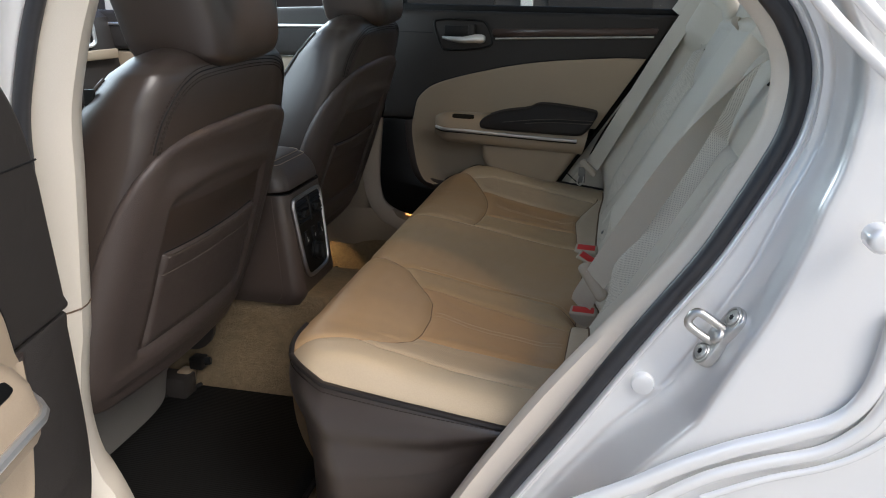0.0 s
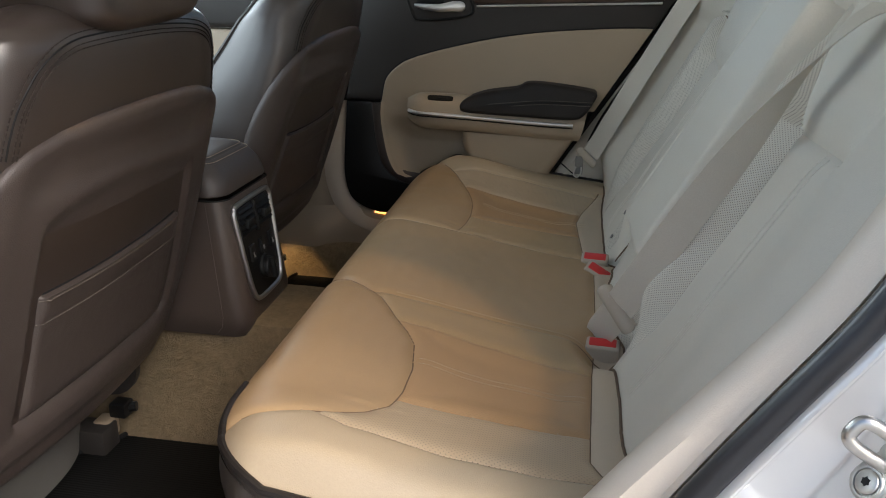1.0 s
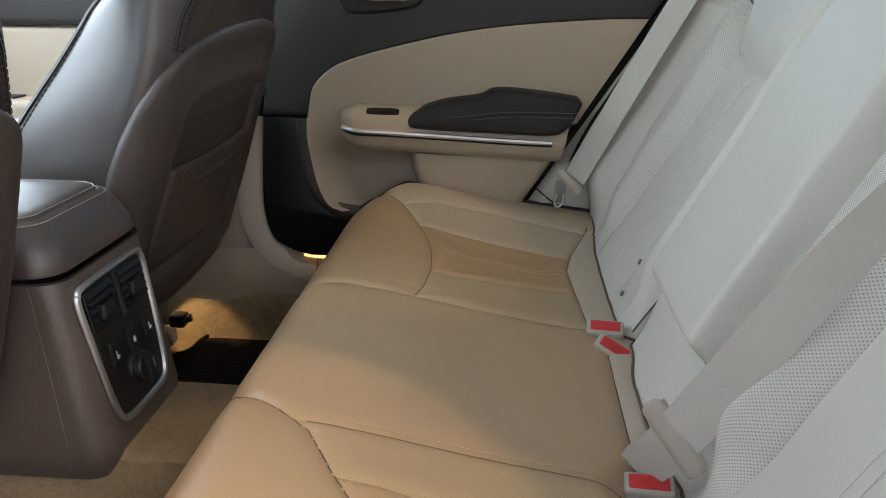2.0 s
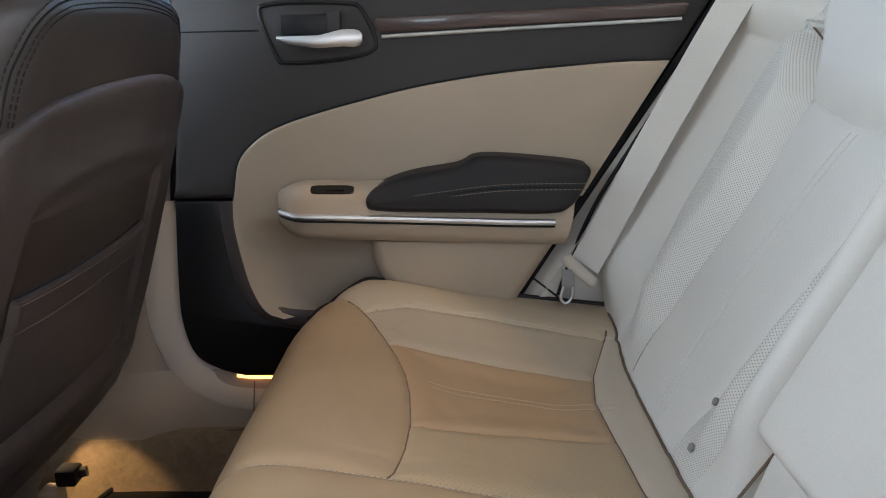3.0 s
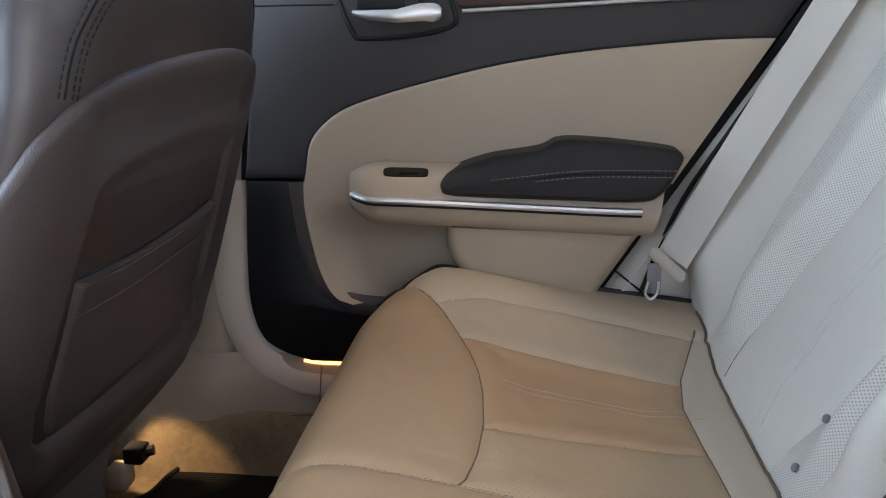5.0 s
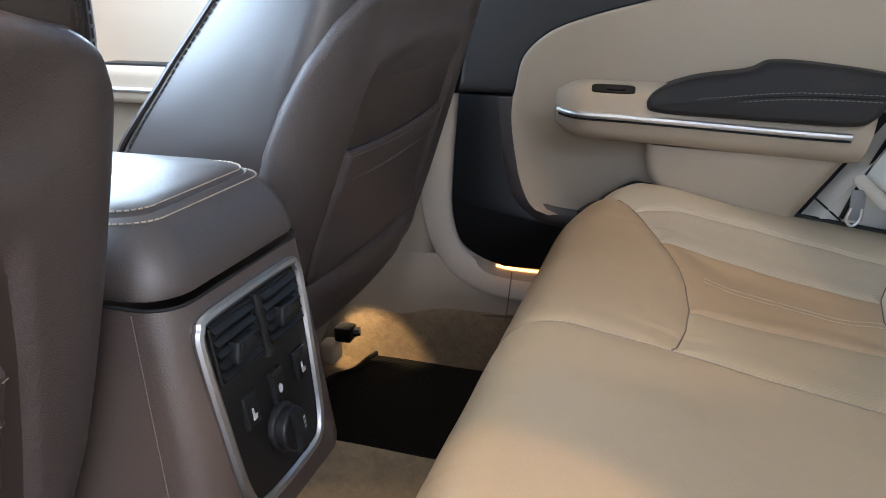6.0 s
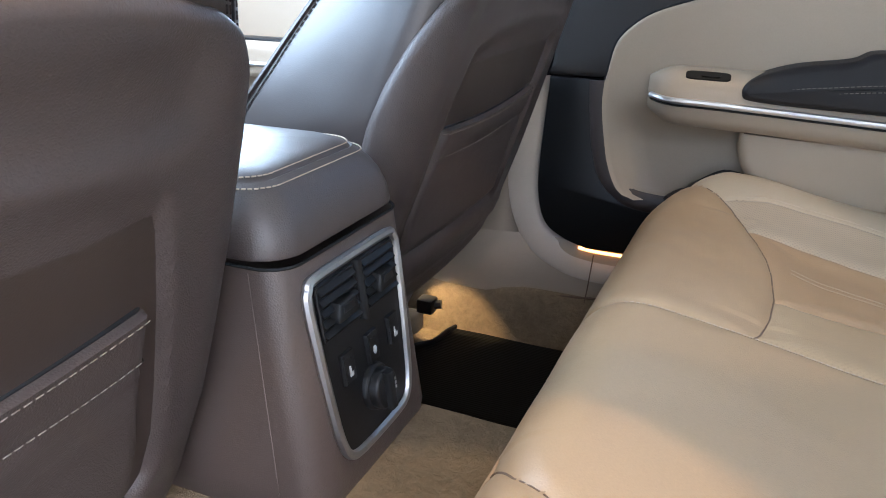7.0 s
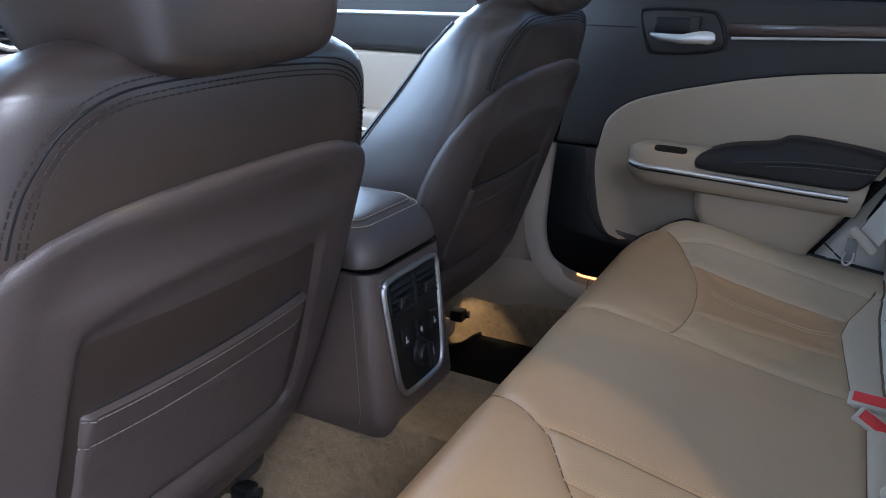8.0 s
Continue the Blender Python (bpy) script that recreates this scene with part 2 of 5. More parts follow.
def tube(points, r, n=6, closed=False, flat=1.0, up=Vector((0, 0, 1))):
    """A round (or flattened) rod along points."""
    pts = [Vector(p) for p in points]
    bm = bmesh.new()
    k = len(pts)
    rings = []
    for i, p in enumerate(pts):
        a = pts[(i - 1) % k] if closed or i > 0 else p
        b = pts[(i + 1) % k] if closed or i + 1 < k else p
        d = (b - a).normalized()
        s = d.cross(up)
        s = s.normalized() if s.length > 1e-4 else d.cross(Vector((1, 0, 0))).normalized()
        w = s.cross(d).normalized()
        rings.append([bm.verts.new(p + s * r * math.cos(2 * math.pi * j / n) + w * r * flat * math.sin(2 * math.pi * j / n)) for j in range(n)])
    for i in range(k if closed else k - 1):
        for j in range(n):
            bm.faces.new((rings[i][j], rings[(i + 1) % k][j], rings[(i + 1) % k][(j + 1) % n], rings[i][(j + 1) % n]))
    if not closed:
        bm.faces.new(rings[0][::-1])
        bm.faces.new(rings[-1])
    return bm


def plate(outline, axis, a, b, bevel=0.004, seg=2, shape=None):
    """A slab whose outline (two coordinates) is pushed along axis from a to b (b is the seen side, with rounded edges)."""
    bm = bmesh.new()

    def put(p, h):
        c = [p[0], p[1]]
        c.insert("xyz".index(axis), h)
        return Vector(c)
    k = len(outline)
    cx = sum(p[0] for p in outline) / k
    cy = sum(p[1] for p in outline) / k
    back = [bm.verts.new(put(p, a)) for p in outline]
    rings = [back]
    s = 1 if b > a else -1
    steps = [(0, s * bevel)] if not bevel else [(bevel * (1 - math.cos(t * math.pi / 2 / seg)), bevel * (1 - math.sin(t * math.pi / 2 / seg))) for t in range(seg + 1)]
    nrm = []
    area = sum(outline[i][0] * outline[(i + 1) % k][1] - outline[(i + 1) % k][0] * outline[i][1] for i in range(k))
    sg = 1 if area > 0 else -1
    for i in range(k):
        p, q, r = outline[i - 1], outline[i], outline[(i + 1) % k]
        d = Vector((r[0] - p[0], r[1] - p[1]))
        d = d.normalized() if d.length > 1e-9 else Vector((1, 0))
        nrm.append((-d.y * sg, d.x * sg))
    for inset, drop in steps:
        rings.append([bm.verts.new(put((q[0] + n[0] * inset, q[1] + n[1] * inset), b - s * drop)) for q, n in zip(outline, nrm)])
    for r0, r1 in zip(rings, rings[1:]):
        for i in range(k):
            bm.faces.new((r0[i], r0[(i + 1) % k], r1[(i + 1) % k], r1[i]))
    bm.faces.new(rings[-1])
    bm.faces.new(rings[0][::-1])
    if shape:
        for v in bm.verts:
            v.co = shape(v.co)
    return bm


def box(lo, hi, bevel=0.004, seg=2):
    bm = bmesh.new()
    bmesh.ops.create_cube(bm, size=1)
    for v in bm.verts:
        v.co = Vector([lo[i] + (v.co[i] + 0.5) * (hi[i] - lo[i]) for i in range(3)])
    if bevel:
        bmesh.ops.bevel(bm, geom=bm.edges[:], offset=bevel, segments=seg, affect="EDGES", profile=0.5)
    return bm


def join(*many):
    """Several bmeshes as one."""
    out = bmesh.new()
    for bm in many:
        me = bpy.data.meshes.new("tmp")
        bm.to_mesh(me)
        bm.free()
        out.from_mesh(me)
        bpy.data.meshes.remove(me)
    return out


def stitches(points, pitch=0.006, length=0.0042, r=0.0006, lift=Vector((0, 0, 0))):
    """A row of short threads along points."""
    pts = [Vector(p) + lift for p in points]
    bm = bmesh.new()
    gap, d = 0.0, 0.0
    for p, q in zip(pts, pts[1:]):
        seg = (q - p).length
        if seg < 1e-7:
            continue
        w = (q - p) / seg
        side = w.cross(Vector((0.31, 0.22, 0.93))).normalized() * r
        up = side.cross(w).normalized() * r
        while d < seg:
            a, b = p + w * d, p + w * min(seg + length, d + length)
            vs = [bm.verts.new(c) for c in (a + side, a + up, a - side, a - up, b + side, b + up, b - side, b - up)]
            for i in range(4):
                bm.faces.new((vs[i], vs[(i + 1) % 4], vs[4 + (i + 1) % 4], vs[4 + i]))
            d += pitch
        d -= seg
    return bm


def regions(f, us, vs, key, bounds=(), uvf=None):
    """One surface f(u, v), cut into a mesh for each key(u, v). Grid points near a bound (a function that is 0 on the line) are moved onto it."""
    hu, hv = us[1] - us[0], vs[1] - vs[0]
    P = {}
    for i, u in enumerate(us):
        for j, v in enumerate(vs):
            a, b = u, v
            if 0 < i < len(us) - 1 and 0 < j < len(vs) - 1:
                for g in bounds:
                    d = g(a, b)
                    gu, gv = (g(a + 1e-4, b) - d) / 1e-4, (g(a, b + 1e-4) - d) / 1e-4
                    n2 = gu * gu + gv * gv
                    if n2 > 1e-9:
                        du, dv = -d * gu / n2, -d * gv / n2
                        if abs(du) <= 0.5 * hu and abs(dv) <= 0.5 * hv:
                            a, b = a + du, b + dv
                            break
            P[i, j] = (a, b)
    sets = {}
    for i in range(len(us) - 1):
        for j in range(len(vs) - 1):
            c = [P[i, j], P[i + 1, j], P[i + 1, j + 1], P[i, j + 1]]
            sets.setdefault(key(sum(x[0] for x in c) / 4, sum(x[1] for x in c) / 4), []).append((i, j))
    out = {}
    for k, cells in sets.items():
        index, verts, uvs, faces = {}, [], [], []
        for i, j in cells:
            q = []
            for c in ((i, j), (i + 1, j), (i + 1, j + 1), (i, j + 1)):
                if c not in index:
                    index[c] = len(verts)
                    verts.append(f(*P[c]))
                    uvs.append(P[c])
                q.append(index[c])
            faces.append(q)
        me = bpy.data.meshes.new(str(k))
        me.from_pydata(verts, [], faces)
        layer = me.uv_layers.new(name="metres")
        flat = np.array([uvs[i] for q in faces for i in q], dtype=np.float32).ravel()
        layer.data.foreach_set("uv", flat)
        for p in me.polygons:
            p.use_smooth = True
        out[k] = me
    return out


def mesh_part(name, me, mat, parent, label=""):
    me.name = name
    me.materials.append(mat)
    ob = new(name, me)
    ob.parent = parent
    off, root = Vector((0, 0, 0)), parent
    while root:
        off += root.location
        root = root.parent
    me.transform(Matrix.Translation(-off))
    if label:
        ob["label"] = label
    return ob

# ---- the car's shell and the ground ----
ground = part("ground", sheet(lambda u, v: (u, v, 0.0), span(-60, 60, 24), span(-60, 60, 24)), M_GROUND)
tagged(ground, "grey concrete ground round the car", "ground", kind="structure")
ground.data.polygons[0].use_smooth = False


def footing(x, y):
    """Height of the carpet: two footwells and the tunnel between them."""
    d = abs(y + 0.02)
    z = 0.540 - 0.242 * smooth01(0.088, 0.150, d)
    z += 0.20 * smooth01(-0.62, -1.2, x)
    z += 0.075 * smooth01(0.685, 0.745, -y) + 0.105 * smooth01(0.655, 0.720, y)
    return z


carpet = part("floor", sheet(lambda u, v: (u, v, footing(u, v) + 0.003 * noise.noise(Vector((u * 9, v * 9, 0)))), span(-1.3, 0.25, 60), span(-0.76, 0.76, 120)), M_CARPET)
tagged(carpet, "beige carpeted car floor with a raised centre tunnel", "floor", kind="structure")


def floor_mat(side):
    ys = (-0.68, -0.137) if side < 0 else (0.115, 0.70)
    if side < 0:
        row = [(-0.02, -0.68), (-0.02, -0.137), (-0.19, -0.137), (-0.335, -0.138), (-0.368, -0.155), (-0.385, -0.195), (-0.425, -0.235), (-0.452, -0.275), (-0.455, -0.48), (-0.445, -0.62), (-0.41, -0.675)]
    else:
        row = [(-0.02, 0.695), (-0.02, 0.115), (-0.20, 0.115), (-0.35, 0.120), (-0.385, 0.16), (-0.392, 0.30), (-0.392, 0.45), (-0.381, 0.555), (-0.352, 0.600), (-0.343, 0.655), (-0.315, 0.697), (-0.20, 0.702)]
    out = curve([(x, y, 0) for x, y in row], 6, True)
    t = thing("floor_mat", "black ribbed carpet mat in a rear footwell", "floor mat", (-0.2, sum(ys) / 2, 0.30), "rear floor mats")
    part("mat_body", plate([(p.x, p.y) for p in out], "z", 0.299, 0.309, 0.003), M_MAT, t)
    part("mat_edging", tube([(p.x, p.y, 0.310) for p in out], 0.0055, 8, True), M_RUBBER, t, "black bound edge")


floor_mat(-1)
floor_mat(1)

# the roof and the pillars close the cabin
roof = part("ceiling", sheet(lambda u, v: (u, v, 1.50 - 0.10 * (v / 0.75) ** 4 - 0.12 * smooth01(0.3, 1.1, u) - 0.10 * smooth01(-0.6, -1.2, u)), span(-0.48, 0.95, 24), span(-0.72, 0.72, 24)), M_HEAD)
tagged(roof, "pale cloth headliner under the car roof", "ceiling", kind="structure")


def pillar(name, line, half, mat, label):
    ob = part(name, tube([Vector(p) for p in line], half, 10, flat=0.6, up=Vector((0, 1, 0))), mat)
    return tagged(ob, label, "car pillar", kind="structure")


for s in (-1, 1):
    pillar("trim_pillar_front", [(-0.95, 0.72 * s, 1.05), (-0.70, 0.66 * s, 1.30), (-0.50, 0.62 * s, 1.44)], 0.04, M_PLASTIC, "cream windscreen pillar trim")
pillar("trim_pillar_middle", [(-0.285, 0.775, 0.72), (-0.285, 0.76, 0.80), (-0.25, 0.75, 1.12), (-0.20, 0.66, 1.42)], 0.075, M_PLASTIC, "cream plastic centre pillar trim beside the seat")
pillar("trim_pillar_rear", [(0.72, 0.72, 1.10), (0.80, 0.70, 1.25), (0.74, 0.63, 1.42)], 0.09, M_PLASTIC, "cream rear quarter pillar trim")

# ---- doors ----


def rear_door(side):
    """The rear door, seen from inside; the one at side -1 is the mirror image and stands open."""
    hinge = (-0.24, 0.83 * side, 0.30)
    t = thing("rear_door", "closed rear car door with dark upper trim and cream insert" if side > 0 else "wide open rear car door with dark and cream trim",
              "car door", hinge, "rear doors")

    def put(name, bm, mat, parent=t, label="", **kw):
        if side < 0:
            if name in ("insert", "insert_hollow", "insert_piping", "insert_border"):
                bmesh.ops.translate(bm, verts=bm.verts[:], vec=(0.035, 0, 0))
            for v in bm.verts:
                v.co.y = -v.co.y
        return part(name, bm, mat, parent, label, **kw)

    edge = curve([(0.664, 1.125, 0), (0.592, 1.008, 0), (0.47, 0.82, 0), (0.349, 0.628, 0), (0.27, 0.50, 0)], 6)
    front = curve([(-0.105, 0.494, 0), (-0.150, 0.508, 0), (-0.187, 0.535, 0), (-0.203, 0.590, 0), (-0.203, 0.663, 0), (-0.192, 0.805, 0), (-0.178, 0.915, 0), *([(-0.168, 0.985, 0), (-0.147, 1.045, 0), (-0.108, 1.095, 0), (-0.05, 1.122, 0)] if side < 0 else [(-0.172, 1.03, 0), (-0.165, 1.125, 0)])], 6)
    outline = [(p.x, p.y) for p in edge + front]
    put("door_frame", plate([(x * 1.02 - 0.005 - (0.012 if x < 0 else 0), z * 1.0 - (0.012 if z < 0.6 else 0)) for x, z in outline], "y", 0.84, 0.752, 0.008), M_PAINT if side < 0 else M_RUBBER, label="silver painted door frame" if side < 0 else "black sealed door edge")
    put("door_skin", plate([(x * 1.03 - 0.01, z) for x, z in outline], "y", 0.90, 0.842, 0.02), M_PAINT, label="silver painted outer skin")
    # upper dark trim, with the belt line rolled over
    up = [(p.x, p.y) for p in edge if p.y > 0.80] + [(0.40, 0.804), (-0.10, 0.804), (-0.1925, 0.804)] + [(p.x, p.y) for p in front if p.y > 0.806]
    put("upper_trim", plate(up, "y", 0.752, 0.718, 0.010, 3), M_SOFT, label="dark soft upper door trim")
    wide = 0.0 if side > 0 else 0.032
    kick = [(-0.100 + wide, 0.802)] + [(p.x, p.y) for p in curve([(-0.104 + wide, 0.76, 0), (-0.104 + wide, 0.70, 0), (-0.094 + wide, 0.645, 0), (-0.070 + wide * 0.6, 0.610, 0), (-0.030, 0.590, 0), (0.06, 0.583, 0), (0.30, 0.583, 0)], 5)] + [(p.x, p.y) for p in edge if p.y < 0.57] + [(p.x, p.y) for p in front if p.y < 0.800] + [(-0.1925, 0.802)]
    # same dark plastic on both doors; black on the far one paints its corner's shade
    put("kick_panel", plate(kick, "y", 0.752, 0.722, 0.006, 2), M_BLACK if side > 0 else M_SOFT, label="dark plastic kick panel, blackened for its shaded corner" if side > 0 else "dark plastic kick panel")
    joint = 1.062 if side > 0 else 0.990
    put("trim_joint", tube([(x, 0.7178, joint) for x in (-0.166, -0.10, -0.035)], 0.0012, 6), M_RUBBER, label="fine joint in the trim")
    band = curve([(-0.106, 0.800, 0), (-0.101, 0.74, 0), (-0.094, 0.69, 0), (-0.079, 0.640, 0), (-0.050, 0.611, 0), (-0.015, 0.598, 0), (0.10, 0.592, 0)], 6)
    put("insert_border", tube([(p.x, 0.7225, p.y) for p in band], 0.0175, 10, flat=0.5, up=Vector((0, 1, 0))), M_BROWN_V, label="dark brown border of the insert")
    # cream insert
    top = curve([(0.585, 1.008, 0), (0.507, 1.007, 0), (0.429, 1.002, 0), (0.351, 0.996, 0), (0.273, 0.987, 0), (0.194, 0.974, 0), (0.114, 0.956, 0), (0.034, 0.935, 0), (-0.024, 0.915, 0),
                 (-0.058, 0.893, 0), (-0.081, 0.866, 0), (-0.090, 0.831, 0), (-0.094, 0.80, 0), (-0.095, 0.762, 0), (-0.088, 0.712, 0), (-0.075, 0.655, 0), (-0.05, 0.612, 0), (0.0, 0.60, 0)], 4)
    ins = [(p.x, p.y) for p in top if p.y > 0.802] + [(0.459, 0.802), (0.47, 0.82)]
    crown = ins[:-2]

    def swell(i, k):
        """From the rounded rim of the insert down to its lower edge."""
        a, b = Vector(crown[i]), Vector((0.459 - 0.553 * i / (len(crown) - 1), 0.802))
        way = (b - a).length
        p = a.lerp(b, min(1.0, k / max(way, 1e-4)) if k < 0.02 else max(min(1.0, 0.02 / max(way, 1e-4)), (k - 0.02) / 0.98))
        e = min(1.0, min(k, way) / 0.007)
        return (p.x, 0.7085 + 0.007 * (1 - math.sqrt(max(0.0, 1 - (1 - e) ** 2))), p.y)
    put("insert", sheet(swell, list(range(len(crown))), [0.0, 0.0008, 0.002, 0.004, 0.007, 0.012, 0.02] + span(0.08, 1.0, 12)), M_CREAM_T, label="cream leather door insert")
    rim = sorted((p.y, p.x) for p in top if p.y < 0.82 and p.x < 0.05)

    def hollow(u, z):
        """The insert runs into a hollow below the armrest."""
        left = float(np.interp(z, [a for a, _ in rim], [b for _, b in rim]))
        x = left + (0.36 - left) * u
        deep = 0.034 * smooth01(0.0, 0.060, x - left) * smooth01(0.780, 0.700, z)
        return (x, 0.7088 + deep - 0.004 * smooth01(0.006, 0.0, x - left), z)
    put("insert_hollow", sheet(hollow, [0, 0.004, 0.01, 0.02] + span(0.04, 1, 26), span(0.604, 0.803, 28)), M_CREAM_T, label="hollow cream lower insert")
    put("insert_piping", tube([(p.x, 0.7125, p.y) for p in top[:-2]], 0.0022, 6), M_RUBBER)
    # armrest
    prof = [(0.834, 0.706), (0.838, 0.690), (0.832, 0.668), (0.815, 0.652), (0.790, 0.646), (0.765, 0.650), (0.750, 0.664), (0.742, 0.700)]

    def arm(u, k):
        z, y = prof[k]
        e = smooth01(-0.020, 0.030, u)
        drop = 0.018 * smooth01(0.0, 0.44, u)
        y = 0.708 - (0.708 - y) * (0.25 + 0.75 * math.sqrt(max(0, e))) * (1 - 0.30 * smooth01(0.10, 0.30, u) * (1 if z > 0.80 else 0.4))
        zc = 0.795
        return (u + (z - 0.742) * 0.25 * smooth01(0.3, 0.45, u), y, zc + (z - zc) * (0.55 + 0.45 * math.sqrt(max(0, e))) - drop * (0.9 if z < 0.8 else 0.5))
    armrest = put("armrest", sheet(arm, [-0.020, -0.019, -0.016, -0.011, -0.004, 0.006] + span(0.018, 0.425, 30), list(range(8))), M_CREAM_T, label="cream moulded armrest")
    strip = [Vector(arm(u, 4)) + Vector((0, -0.0025, -0.001)) for u in span(-0.012, 0.400, 30)]
    put("armrest_strip", tube(strip, 0.0055, 8, flat=0.9), M_CHROME, label="satin chrome strip")
    put("armrest_groove", tube([p + Vector((0, 0.002, -0.006)) for p in strip], 0.0028, 6), M_RUBBER)
    low = curve([(0.428, 0.752, 0), (0.30, 0.756, 0), (0.20, 0.758, 0), (0.128, 0.760, 0), (0.126, 0.735, 0), (0.128, 0.706, 0), (0.142, 0.675, 0), (0.172, 0.650, 0), (0.24, 0.630, 0), (0.345, 0.622, 0)], 5)
    put("lower_panel", plate([(p.x, p.y) for p in low], "y", 0.720, 0.680, 0.020, 5), M_CREAM_T, label="raised cream lower panel")
    pad = curve([(0.124, 0.806, 0), (0.136, 0.828, 0), (0.189, 0.848, 0), (0.262, 0.860, 0), (0.292, 0.873, 0), (0.346, 0.872, 0), (0.44, 0.861, 0), (0.462, 0.852, 0), (0.455, 0.832, 0), (0.432, 0.798, 0), (0.40, 0.788, 0), (0.30, 0.790, 0), (0.150, 0.795, 0)], 6, True)
    put("armrest_pad", plate([(p.x, p.y) for p in pad], "y", 0.712, 0.640, 0.010, 5,
                             lambda c: Vector((c.x, c.y + 0.018 * smooth01(0.81, 0.88, c.z), c.z))), M_PAD, label="dark padded elbow rest")
    seam = curve([(0.142, 0.650, 0.803), (0.18, 0.645, 0.812), (0.24, 0.6445, 0.820), (0.33, 0.644, 0.829), (0.448, 0.6445, 0.829)], 10)
    for dz in (-0.0045, 0.0045):
        put("pad_stitching", stitches(seam, 0.007, 0.0048, 0.0006, Vector((0, -0.0015 + 0.12 * dz, dz))), M_THREAD, label="pale stitching")
    put("pad_seam", tube([p + Vector((0, -0.0006, 0)) for p in seam], 0.0011, 5), M_RUBBER, label="dark seam")
    # window switch in the armrest's top
    def slot(u, k, lift):
        a, b = Vector(arm(u, 2)), Vector(arm(u, 3))
        return a.lerp(b, k) + Vector((0, -0.55, 0.85)) * lift

    def pod(u0, u1, k0, k1, h):
        bm = bmesh.new()
        ring = []
        for lift in (-0.002, h):
            ring.append([bm.verts.new(slot(u0 + (u1 - u0) * (0.5 + 0.5 * math.copysign(abs(math.cos(a)) ** 0.35, math.cos(a))), k0 + (k1 - k0) * (0.5 + 0.5 * math.copysign(abs(math.sin(a)) ** 0.5, math.sin(a))), lift)) for a in [2 * math.pi * q / 28 for q in range(28)]])
        for q in range(28):
            bm.faces.new((ring[0][q], ring[0][(q + 1) % 28], ring[1][(q + 1) % 28], ring[1][q]))
        bm.faces.new(ring[1])
        return bm
    sw = put("window_switch", pod(0.039, 0.105, 0.0, 0.62, 0.0022), M_SLOT, label="black window switch in a recess")
    put("switch_rocker", pod(0.062, 0.090, 0.12, 0.46, 0.004), M_SLOT, sw)
    # latch handle
    bez = curve([(-0.031, 1.086, 0), (-0.015, 1.099, 0), (0.05, 1.101, 0), (0.103, 1.098, 0), (0.122, 1.090, 0), (0.141, 1.048, 0), (0.135, 1.029, 0), (0.087, 1.018, 0), (0.010, 1.014, 0), (-0.010, 1.024, 0)], 5, True)
    put("handle_bezel", tube([(p.x, 0.717, p.y) for p in bez], 0.0034, 8, True, up=Vector((0, 1, 0))), M_BLACK, label="black handle surround")
    put("handle_recess", plate([(p.x, p.y) for p in bez], "y", 0.7185, 0.7165, 0.0008), M_SOFT)
    put("handle_cup", box((0.000, 0.7135, 1.054), (0.076, 0.7172, 1.084), 0.0016), M_BLACK, label="dark recess behind the lever")
    put("handle_hinge", box((0.072, 0.700, 1.055), (0.092, 0.718, 1.088), 0.003), M_SOFT, label="dark pivot")

    def lever(u, a):
        w = lerp([(-0.004, 0.004), (0.02, 0.0075), (0.06, 0.0095), (0.09, 0.0125), (0.112, 0.0135), (0.120, 0.011), (0.124, 0.006)], u)
        z = lerp([(-0.004, 1.050), (0.02, 1.046), (0.06, 1.044), (0.095, 1.049), (0.124, 1.048)], u)
        return (u, 0.702 + 0.006 * math.cos(a) - 0.008 * math.sin(math.pi * (u + 0.004) / 0.128), z + w * math.sin(a))
    put("handle_lever", sheet(lever, span(-0.004, 0.112, 18) + [0.116, 0.120, 0.1225, 0.124], [i * math.pi / 5 for i in range(10)], False, True, True), M_CHROME, label="polished chrome latch lever")
    # wood inlay and bright strip under it
    wood = [(0.144, 1.077), (0.606, 1.091), (0.611, 1.086), (0.604, 1.072), (0.598, 1.0705), (0.149, 1.055), (0.141, 1.066)]
    put("wood_inlay", plate(wood, "y", 0.722, 0.7125, 0.003, 2), M_WOOD, label="dark wood inlay")
    put("bright_strip", tube([(0.152, 0.7125, 1.0495), (0.38, 0.7125, 1.0585), (0.599, 0.7125, 1.0665)], 0.0038, 8, flat=0.8), M_CHROME, label="satin chrome strip")
    put("belt_moulding", box((-0.15, 0.735, 1.118), (0.66, 0.79, 1.142), 0.006), M_RUBBER, label="black window moulding")
    put("door_seal", tube([(p.x + 0.012, 0.735, p.y) for p in edge], 0.010, 8, up=Vector((0, 1, 0))), M_RUBBER, label="black rubber door seal")
    put("sill_lamp", tube(curve([(-0.120, 0.727, 0.4945), (-0.098, 0.727, 0.4915), (-0.065, 0.727, 0.4905), (-0.028, 0.727, 0.4905)], 5), 0.0030, 8), M_GLOW, label="lit amber courtesy lamp in the door's foot")
    # window
    glass = put("window_glass", plate([(-0.15, 1.14), (0.67, 1.14), (0.70, 1.20), (0.55, 1.42), (-0.13, 1.42)], "y", 0.765, 0.760, 0), M_GLASS, label="tinted window glass", smooth=False)
    glass.visible_shadow = False
    put("window_frame", tube([(-0.15, 0.765, 1.14), (-0.13, 0.70, 1.42), (0.52, 0.70, 1.43), (0.71, 0.75, 1.21), (0.66, 0.765, 1.13)], 0.022, 8), M_RUBBER, label="black window frame")
    if side < 0:
        t.rotation_euler = (0, 0, radians(-78))
    return t


rear_door(1)
rear_door(-1)

